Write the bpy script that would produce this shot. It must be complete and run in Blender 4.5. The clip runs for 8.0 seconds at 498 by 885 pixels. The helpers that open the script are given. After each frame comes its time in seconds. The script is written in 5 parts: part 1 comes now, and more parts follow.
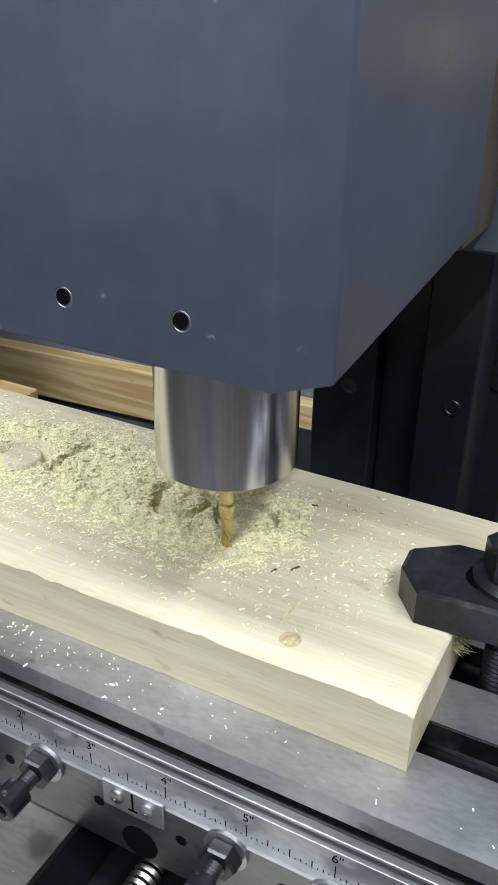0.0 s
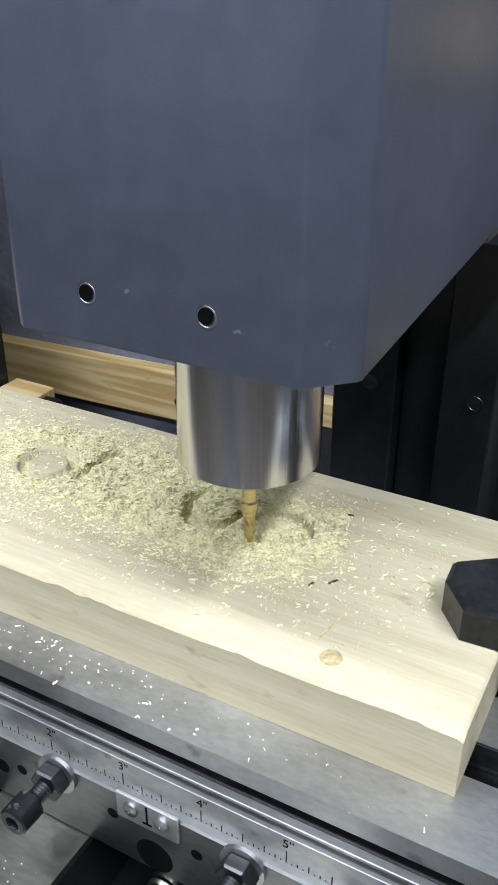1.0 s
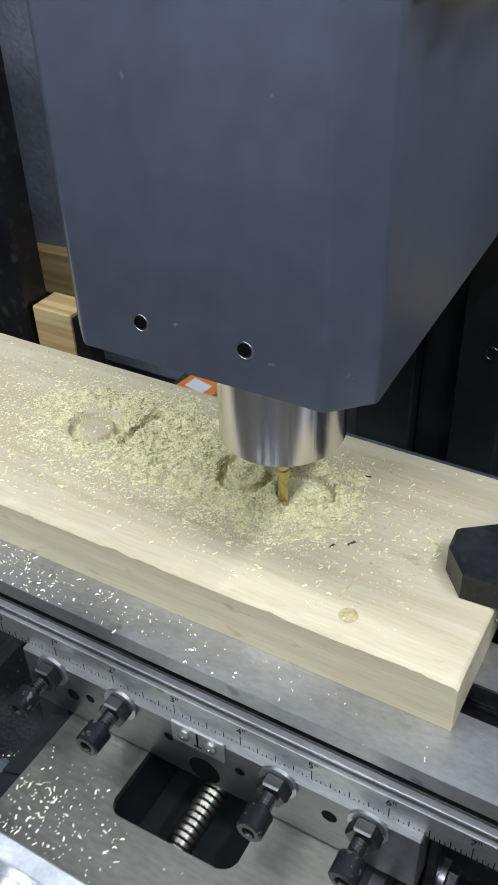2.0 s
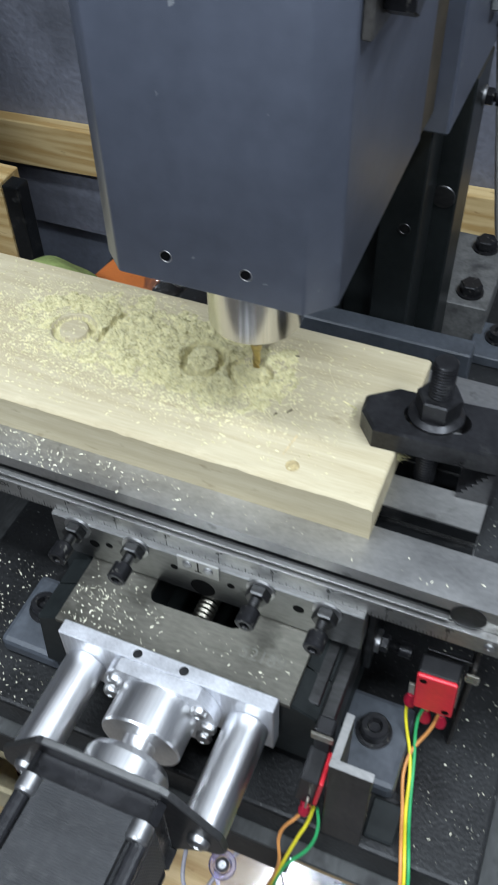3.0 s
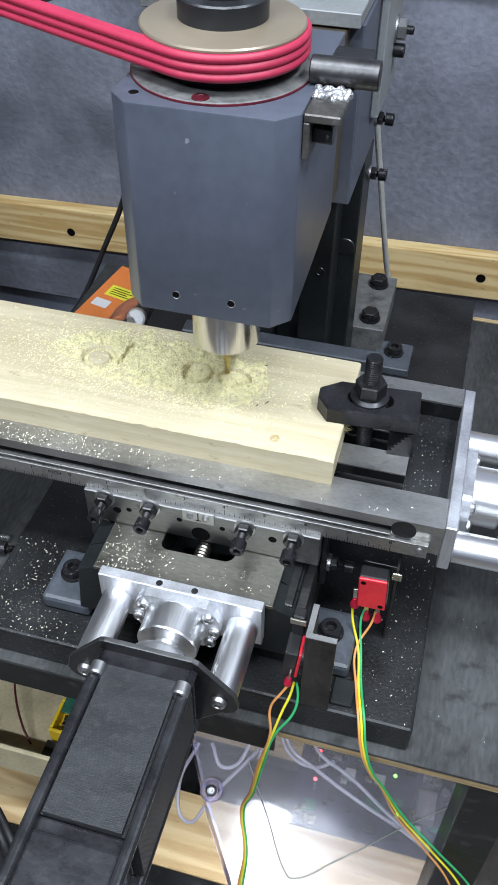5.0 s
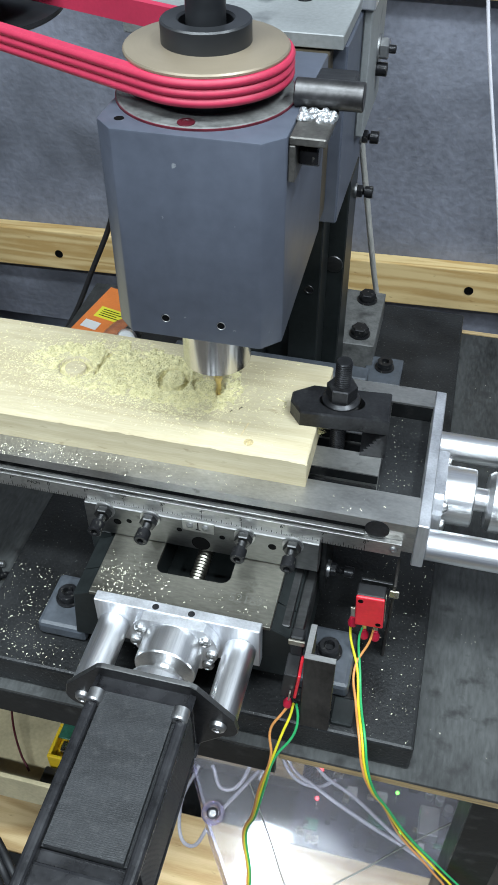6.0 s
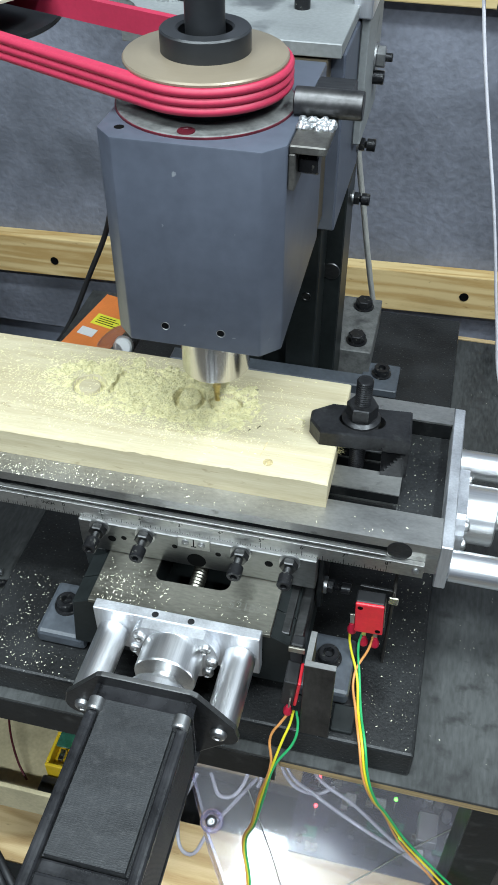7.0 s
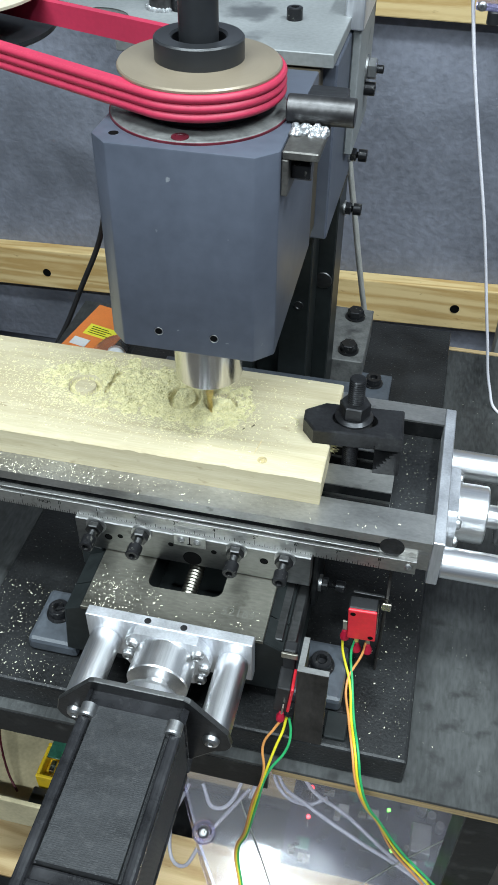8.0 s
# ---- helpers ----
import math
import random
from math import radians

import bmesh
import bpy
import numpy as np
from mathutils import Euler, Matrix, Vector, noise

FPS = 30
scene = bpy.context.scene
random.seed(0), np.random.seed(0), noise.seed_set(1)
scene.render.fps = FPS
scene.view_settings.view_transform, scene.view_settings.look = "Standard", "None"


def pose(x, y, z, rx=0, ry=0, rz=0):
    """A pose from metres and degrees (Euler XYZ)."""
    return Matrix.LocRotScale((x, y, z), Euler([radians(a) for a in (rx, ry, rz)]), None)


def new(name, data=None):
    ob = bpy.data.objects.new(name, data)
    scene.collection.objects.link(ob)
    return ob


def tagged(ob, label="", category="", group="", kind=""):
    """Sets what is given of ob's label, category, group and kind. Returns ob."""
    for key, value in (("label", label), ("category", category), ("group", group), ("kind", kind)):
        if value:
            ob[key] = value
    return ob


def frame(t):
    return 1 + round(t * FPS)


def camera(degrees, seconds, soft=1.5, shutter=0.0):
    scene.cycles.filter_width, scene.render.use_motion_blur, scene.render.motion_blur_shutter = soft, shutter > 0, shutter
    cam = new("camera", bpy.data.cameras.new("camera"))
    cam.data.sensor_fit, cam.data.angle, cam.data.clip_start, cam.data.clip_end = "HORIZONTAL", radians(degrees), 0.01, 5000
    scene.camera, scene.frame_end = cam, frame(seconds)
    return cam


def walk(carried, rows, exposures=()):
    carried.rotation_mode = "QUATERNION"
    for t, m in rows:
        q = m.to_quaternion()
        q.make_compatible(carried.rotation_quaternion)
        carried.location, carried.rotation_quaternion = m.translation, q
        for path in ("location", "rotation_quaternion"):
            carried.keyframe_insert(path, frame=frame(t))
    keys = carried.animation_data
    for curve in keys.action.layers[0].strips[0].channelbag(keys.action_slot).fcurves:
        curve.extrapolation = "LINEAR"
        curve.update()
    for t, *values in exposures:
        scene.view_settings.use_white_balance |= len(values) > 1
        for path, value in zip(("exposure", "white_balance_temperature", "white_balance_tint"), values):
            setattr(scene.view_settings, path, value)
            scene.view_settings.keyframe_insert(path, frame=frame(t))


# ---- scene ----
cam = camera(31.86, 8.0, soft=1.6, shutter=0.25)
CAM_ROWS = [
    (0, pose(0.1189, -0.1414, 0.0618, 61.72, -0.86, 27.80)),
    (0.5, pose(0.1216, -0.1379, 0.0483, 62.55, -1.06, 27.90)),
    (1, pose(0.1156, -0.1404, 0.0603, 61.57, -0.22, 28.52)),
    (1.5, pose(0.1251, -0.1372, 0.0681, 60.19, 1.14, 30.78)),
    (1.7, pose(0.1245, -0.1399, 0.0780, 57.83, 1.39, 31.06)),
    (2.8, pose(0.1114, -0.2028, 0.1715, 43.71, 1.16, 23.48)),
    (3, pose(0.1241, -0.2179, 0.1778, 42.27, 0.98, 22.37)),
    (3.5, pose(0.1357, -0.2601, 0.2023, 41.17, 0.25, 19.34)),
    (4, pose(0.1237, -0.3116, 0.2408, 42.96, 0.14, 18.56)),
    (4.5, pose(0.1292, -0.3503, 0.2583, 44.22, -0.51, 16.28)),
    (5, pose(0.1333, -0.3548, 0.2624, 45.57, -0.49, 15.15)),
    (5.2, pose(0.1327, -0.3520, 0.2618, 45.92, -0.08, 14.66)),
    (6.3, pose(0.1311, -0.3516, 0.2649, 46.69, 0.11, 13.69)),
    (6.5, pose(0.1288, -0.3520, 0.2646, 46.82, 0.05, 13.55)),
    (7, pose(0.1287, -0.3520, 0.2651, 46.89, 0.01, 13.39)),
    (7.5, pose(0.1302, -0.3569, 0.2667, 47.37, -0.20, 13.18)),
    (8, pose(0.1289, -0.3568, 0.2620, 47.90, -0.38, 12.97)),
]
walk(cam, CAM_ROWS, exposures=[(0.0, 0.0, 6360, 17), (1.0, 0.03, 6360, 17), (1.6, -0.18, 6360, 17), (2.8, -0.36, 6400, 14), (3.6, -0.10, 6420, 14), (4.4, 0.03, 6430, 16),
                               (5.2, 0.03, 6440, 15), (6.3, 0.05, 6500, 8), (8.0, 0.05, 6500, 7)])

# table feed: seconds, metres along the table, metres across it
FEED = [
    (0, -0.0072, 0.0164),
    (0.5, -0.0020, 0.0118),
    (1, -0.0008, 0.0119),
    (1.5, -0.0008, 0.0031),
    (1.7, -0.0007, 0.0125),
    (2.8, -0.0065, -0.0039),
    (3, -0.0072, -0.0034),
    (3.5, -0.0164, 0.0099),
    (4, -0.0076, 0.0161),
    (4.5, -0.0140, 0.0006),
    (5, 0.0001, -0.0026),
    (5.2, 0.0009, -0.0087),
    (6.3, -0.0175, 0.0116),
    (6.5, -0.0167, 0.0027),
    (7, 0.0000, -0.0000),
    (7.5, 0.0006, 0.0027),
    (8, -0.0007, 0.0071),
]

# ---------------------------------------------------------------- light
world = bpy.data.worlds.new("workshop_air")
scene.world = world
world.use_nodes = True
world.node_tree.nodes["Background"].inputs[0].default_value = (0.62, 0.68, 0.78, 1)
world.node_tree.nodes["Background"].inputs[1].default_value = 0.06


COOL = (0.86, 0.98, 1.06)


def strip_light(name, x, y, z, sx, sy, watts, rz=0, tint=(1.0, 0.98, 0.93)):
    lamp = bpy.data.lights.new(name, "AREA")
    lamp.shape, lamp.size, lamp.size_y, lamp.energy, lamp.color = "RECTANGLE", sx, sy, watts, tint
    ob = new(name, lamp)
    ob.matrix_world = pose(x, y, z, 0, 0, rz)
    return ob


# main tube, placed from the head's shadow edge on the board
strip_light("ceiling_tube_or_fill", -0.20, -0.33, 1.28, 1.2, 0.16, 24, 0, COOL)
# unseen second lamp, added on the right to brighten that side
strip_light("ceiling_tube_or_fill", 0.80, -0.40, 1.28, 0.10, 1.2, 32, 0, COOL)
# unseen fill behind the camera, added to lift fronts and under-bench parts
strip_light("ceiling_tube_or_fill", -0.3, -1.35, 1.28, 1.2, 0.10, 33, 0, COOL)

# ---------------------------------------------------------------- helpers
MM = 0.001


def V(x, y, z):
    return Vector((x * MM, y * MM, z * MM))


def empty(name, label="", category="", group="", at=(0, 0, 0)):
    ob = new(name)
    ob.empty_display_size = 0.02
    ob.location = V(*at)
    return tagged(ob, label, category, group)


def part(name, bm, material, parent=None, label="", smooth=False):
    """Links a bmesh, in millimetres of the machine, as one mesh object."""
    me = bpy.data.meshes.new(name)
    bmesh.ops.recalc_face_normals(bm, faces=bm.faces)
    bm.to_mesh(me)
    bm.free()
    me.materials.append(material)
    if smooth:
        me.polygons.foreach_set("use_smooth", [True] * len(me.polygons))
        me.set_sharp_from_angle(angle=radians(26))
    ob = new(name, me)
    if parent is not None:
        ob.parent = parent
        ob.matrix_parent_inverse = Matrix.Translation(-root_of(parent))
    if label:
        tagged(ob, label)
    return ob


def root_of(ob):
    p = Vector((0, 0, 0))
    while ob is not None:
        p = p + (ob.location if ob.type == "EMPTY" else Vector((0, 0, 0)))
        ob = ob.parent if ob.type == "EMPTY" else None
    return p


def box(bm, x0, x1, y0, y1, z0, z1, bevel=0.5, rot=None, seg=1):
    m = Matrix.Translation(V((x0 + x1) / 2, (y0 + y1) / 2, (z0 + z1) / 2))
    if rot is not None:
        m = rot @ m
    g = bmesh.ops.create_cube(bm, size=1.0)
    vs = g["verts"]
    bmesh.ops.scale(bm, vec=V(abs(x1 - x0), abs(y1 - y0), abs(z1 - z0)), verts=vs)
    bmesh.ops.transform(bm, matrix=m, verts=vs)
    if bevel > 0:
        es = list({e for v in vs for e in v.link_edges})
        bmesh.ops.bevel(bm, geom=es, offset=bevel * MM, segments=seg, profile=0.5, affect="EDGES", clamp_overlap=True)
    return bm


def one_box(*a, **k):
    return box(bmesh.new(), *a, **k)


def lathe(bm, profile, p, axis=(0, 0, 1), seg=32):
    """A turned solid: profile of (radius, height) in mm, along axis from p."""
    q = Vector((0, 0, 1)).rotation_difference(Vector(axis).normalized())
    rings = []
    for r, h in profile:
        if r < 1e-6:
            rings.append([bm.verts.new(V(*p) + q @ V(0, 0, h))])
        else:
            rings.append([bm.verts.new(V(*p) + q @ V(r * math.cos(a), r * math.sin(a), h))
                          for a in [2 * math.pi * i / seg for i in range(seg)]])
    for a, b in zip(rings, rings[1:]):
        for i in range(seg):
            j = (i + 1) % seg
            if len(a) == 1 and len(b) == 1:
                continue
            if len(a) == 1:
                bm.faces.new((a[0], b[j], b[i]))
            elif len(b) == 1:
                bm.faces.new((a[i], a[j], b[0]))
            else:
                bm.faces.new((a[i], a[j], b[j], b[i]))
    return bm


def rod(bm, p, axis, r, length, ch=0.5, seg=28):
    return lathe(bm, [(0, 0), (r - ch, 0), (r, ch), (r, length - ch), (r - ch, length), (0, length)], p, axis, seg)


def prism(bm, pts, y0, y1, plane="xz", bevel=0.0):
    """Extrudes an outline of (a, b) points between two depths."""
    def at(a, b, c):
        return {"xz": V(a, c, b), "xy": V(a, b, c), "yz": V(c, a, b)}[plane]
    lo = [bm.verts.new(at(a, b, y0)) for a, b in pts]
    hi = [bm.verts.new(at(a, b, y1)) for a, b in pts]
    n = len(pts)
    fs = [bm.faces.new(lo), bm.faces.new(hi[::-1])]
    fs += [bm.faces.new((lo[i], hi[i], hi[(i + 1) % n], lo[(i + 1) % n])) for i in range(n)]
    if bevel:
        es = list({e for f in fs[:2] for e in f.edges})
        bmesh.ops.bevel(bm, geom=es, offset=bevel * MM, segments=1, profile=0.5, affect="EDGES", clamp_overlap=True)
    return bm


def arc(cx, cy, r, a0, a1, n):
    return [(cx + r * math.cos(radians(a0 + (a1 - a0) * i / n)), cy + r * math.sin(radians(a0 + (a1 - a0) * i / n))) for i in range(n + 1)]


def cap_screw(bm, p, axis, r=4.2, head=7.5, hexr=2.2):
    """A socket head with its hex recess."""
    lathe(bm, [(0, 0), (r, 0), (r, head - 0.5), (r - 0.6, head), (hexr + 0.1, head)], p, axis, 24)
    return lathe(bm, [(hexr + 0.1, head), (hexr, head - 0.2), (hexr, head - 3), (0, head - 3)], p, axis, 6)


def button_screw(bm, p, axis, r=4.5, head=3.2, hexr=1.7):
    lathe(bm, [(0, 0), (r, 0), (r, 0.7), (r * 0.86, head * 0.72), (r * 0.55, head), (hexr + 0.1, head)], p, axis, 24)
    return lathe(bm, [(hexr + 0.1, head), (hexr, head - 0.2), (hexr, head - 2), (0, head - 2)], p, axis, 6)


def hex_nut(bm, p, axis, r=6.5, h=5.5, hole=0.0):
    return lathe(bm, [(hole, 0), (r * 0.93, 0), (r, 0.6), (r, h - 0.7), (r * 0.9, h), (hole, h)], p, axis, 6)


def threads(bm, p, axis, r, length, pitch=1.25, seg=20):
    prof = [(0, 0)]
    n = int(length / pitch)
    for i in range(n):
        prof += [(r - 0.55, i * pitch), (r, i * pitch + pitch * 0.5)]
    prof += [(r - 0.6, n * pitch), (0, n * pitch)]
    return lathe(bm, prof, p, axis, seg)


def cable(name, pts, r, material, parent=None, label=""):
    cu = bpy.data.curves.new(name, "CURVE")
    cu.dimensions, cu.bevel_depth, cu.bevel_resolution, cu.resolution_u = "3D", r * MM, 2, 8
    s = cu.splines.new("BEZIER")
    s.bezier_points.add(len(pts) - 1)
    for b, q in zip(s.bezier_points, pts):
        b.co = V(*q)
        b.handle_left_type = b.handle_right_type = "AUTO"
    cu.use_fill_caps = True
    cu.materials.append(material)
    ob = new(name, cu)
    if parent is not None:
        ob.parent = parent
        ob.matrix_parent_inverse = Matrix.Translation(-root_of(parent))
    if label:
        tagged(ob, label)
    return ob


def lettering(name, text, size, m, material, parent):
    cu = bpy.data.curves.new(name, "FONT")
    cu.body, cu.size, cu.align_x, cu.align_y, cu.extrude = text, size * MM, "CENTER", "CENTER", 0.00004
    cu.materials.append(material)
    ob = new(name, cu)
    ob.matrix_world = m
    ob.parent = parent
    ob.matrix_parent_inverse = Matrix.Translation(-root_of(parent))
    return ob


# ---------------------------------------------------------------- materials
def material(name, base, rough=0.5, metal=0.0, var=0.15, scale=60.0, stretch=(1, 1, 1), bump=0.1, fine=600.0,
             tint=None, rough_var=0.12, coat=0.0, spots=None, spot_scale=40.0, spot_cut=0.62, bump_dist=0.0004, spot_soft=0.07):
    """Base colour with stains at one scale and grain at a finer one, and relief from the grain."""
    m = bpy.data.materials.new(name)
    m.use_nodes = True
    nt = m.node_tree
    N, L = nt.nodes, nt.links
    b = N["Principled BSDF"]
    tc, mp = N.new("ShaderNodeTexCoord"), N.new("ShaderNodeMapping")
    mp.inputs["Scale"].default_value = stretch
    L.new(tc.outputs["Object"], mp.inputs[0])
    n1, n2 = N.new("ShaderNodeTexNoise"), N.new("ShaderNodeTexNoise")
    n1.inputs["Scale"].default_value, n1.inputs["Detail"].default_value = scale, 6
    n2.inputs["Scale"].default_value, n2.inputs["Detail"].default_value = fine, 4
    L.new(mp.outputs[0], n1.inputs[0])
    L.new(mp.outputs[0], n2.inputs[0])
    mixn = N.new("ShaderNodeMath")
    mixn.operation = "MULTIPLY_ADD"
    L.new(n1.outputs[0], mixn.inputs[0])
    mixn.inputs[1].default_value = 0.65
    half = N.new("ShaderNodeMath")
    half.operation = "MULTIPLY"
    half.inputs[1].default_value = 0.35
    L.new(n2.outputs[0], half.inputs[0])
    L.new(half.outputs[0], mixn.inputs[2])
    ramp = N.new("ShaderNodeValToRGB")
    lo = [max(c * (1 - 2 * var), 0) for c in base]
    hi = [min(c * (1 + 2 * var), 1) for c in (tint or base)]
    ramp.color_ramp.elements[0].position, ramp.color_ramp.elements[1].position = 0.3, 0.7
    ramp.color_ramp.elements[0].color, ramp.color_ramp.elements[1].color = (*lo, 1), (*hi, 1)
    L.new(mixn.outputs[0], ramp.inputs[0])
    colour = ramp.outputs[0]
    if spots:
        n3 = N.new("ShaderNodeTexNoise")
        n3.inputs["Scale"].default_value, n3.inputs["Detail"].default_value = spot_scale, 5
        L.new(tc.outputs["Object"], n3.inputs[0])
        r3 = N.new("ShaderNodeValToRGB")
        r3.color_ramp.elements[0].position, r3.color_ramp.elements[1].position = spot_cut, spot_cut + spot_soft
        L.new(n3.outputs[0], r3.inputs[0])
        mx = N.new("ShaderNodeMix")
        mx.data_type = "RGBA"
        L.new(r3.outputs[0], mx.inputs[0])
        L.new(colour, mx.inputs[6])
        mx.inputs[7].default_value = (*spots, 1)
        colour = mx.outputs[2]
    L.new(colour, b.inputs["Base Color"])
    rr = N.new("ShaderNodeMapRange")
    rr.inputs["To Min"].default_value, rr.inputs["To Max"].default_value = max(rough - rough_var, 0.03), min(rough + rough_var, 1)
    L.new(n1.outputs[0], rr.inputs[0])
    L.new(rr.outputs[0], b.inputs["Roughness"])
    b.inputs["Metallic"].default_value = metal
    b.inputs["Coat Weight"].default_value = coat
    if bump:
        bp = N.new("ShaderNodeBump")
        bp.inputs["Strength"].default_value, bp.inputs["Distance"].default_value = bump, bump_dist
        L.new(n2.outputs[0], bp.inputs["Height"])
        L.new(bp.outputs[0], b.inputs["Normal"])
    return m


def pine(name, pale, dark, along=0, fibre=0.7, bands=0.22):
    """Sawn pine with growth bands along one axis."""
    m = bpy.data.materials.new(name)
    m.use_nodes = True
    nt = m.node_tree
    N, L = nt.nodes, nt.links
    b = N["Principled BSDF"]
    tc, mp = N.new("ShaderNodeTexCoord"), N.new("ShaderNodeMapping")
    s = [1.0, 1.0, 1.0]
    s[along] = 0.07
    mp.inputs["Scale"].default_value = s
    L.new(tc.outputs["Object"], mp.inputs[0])
    warp = N.new("ShaderNodeTexNoise")
    warp.inputs["Scale"].default_value, warp.inputs["Detail"].default_value = 26, 3
    L.new(mp.outputs[0], warp.inputs[0])
    wv = N.new("ShaderNodeMath")
    wv.operation = "MULTIPLY"
    wv.inputs[1].default_value = 46.0
    L.new(warp.outputs[0], wv.inputs[0])
    sn = N.new("ShaderNodeMath")
    sn.operation = "SINE"
    L.new(wv.outputs[0], sn.inputs[0])
    band = N.new("ShaderNodeMapRange")
    band.inputs["From Min"].default_value = -1.0
    L.new(sn.outputs[0], band.inputs[0])
    fib = N.new("ShaderNodeTexNoise")
    fib.inputs["Scale"].default_value, fib.inputs["Detail"].default_value = 1200, 7
    L.new(mp.outputs[0], fib.inputs[0])
    stain = N.new("ShaderNodeTexNoise")
    stain.inputs["Scale"].default_value, stain.inputs["Detail"].default_value = 18, 4
    L.new(tc.outputs["Object"], stain.inputs[0])
    a1, a2 = N.new("ShaderNodeMath"), N.new("ShaderNodeMath")
    a1.operation = a2.operation = "MULTIPLY_ADD"
    a1.inputs[1].default_value = bands
    L.new(band.outputs[0], a1.inputs[0])
    fm = N.new("ShaderNodeMath")
    fm.operation = "MULTIPLY"
    fm.inputs[1].default_value = fibre
    L.new(fib.outputs[0], fm.inputs[0])
    L.new(fm.outputs[0], a1.inputs[2])
    a2.inputs[1].default_value = 0.35
    L.new(stain.outputs[0], a2.inputs[0])
    L.new(a1.outputs[0], a2.inputs[2])
    ramp = N.new("ShaderNodeValToRGB")
    ramp.color_ramp.elements[0].position, ramp.color_ramp.elements[1].position = 0.5 * (bands + fibre) - 0.04, 0.5 * (bands + fibre) + 0.42
    ramp.color_ramp.elements[0].color, ramp.color_ramp.elements[1].color = (*pale, 1), (*dark, 1)
    L.new(a2.outputs[0], ramp.inputs[0])
    # short brown marks and bruises along the grain
    mark = N.new("ShaderNodeTexNoise")
    mark.inputs["Scale"].default_value, mark.inputs["Detail"].default_value = 210, 5
    mp2 = N.new("ShaderNodeMapping")
    s2 = [1.0, 1.0, 1.0]
    s2[along] = 0.35
    mp2.inputs["Scale"].default_value = s2
    L.new(tc.outputs["Object"], mp2.inputs[0])
    L.new(mp2.outputs[0], mark.inputs[0])
    cut = N.new("ShaderNodeMapRange")
    cut.inputs["From Min"].default_value, cut.inputs["From Max"].default_value = 0.66, 0.78
    cut.inputs["To Max"].default_value = 0.7
    L.new(mark.outputs[0], cut.inputs[0])
    mx = N.new("ShaderNodeMix")
    mx.data_type = "RGBA"
    L.new(cut.outputs[0], mx.inputs[0])
    L.new(ramp.outputs[0], mx.inputs[6])
    mx.inputs[7].default_value = (dark[0] * 0.5, dark[1] * 0.42, dark[2] * 0.35, 1)
    L.new(mx.outputs[2], b.inputs["Base Color"])
    b.inputs["Roughness"].default_value = 0.66
    b.inputs["Specular IOR Level"].default_value = 0.3
    bp = N.new("ShaderNodeBump")
    bp.inputs["Strength"].default_value, bp.inputs["Distance"].default_value = 0.25, 0.0003
    L.new(fib.outputs[0], bp.inputs["Height"])
    L.new(bp.outputs[0], b.inputs["Normal"])
    return m


def glow(name, colour, strength):
    m = bpy.data.materials.new(name)
    m.use_nodes = True
    b = m.node_tree.nodes["Principled BSDF"]
    b.inputs["Base Color"].default_value = (*colour, 1)
    b.inputs["Emission Color"].default_value = (*colour, 1)
    b.inputs["Emission Strength"].default_value = strength
    return m


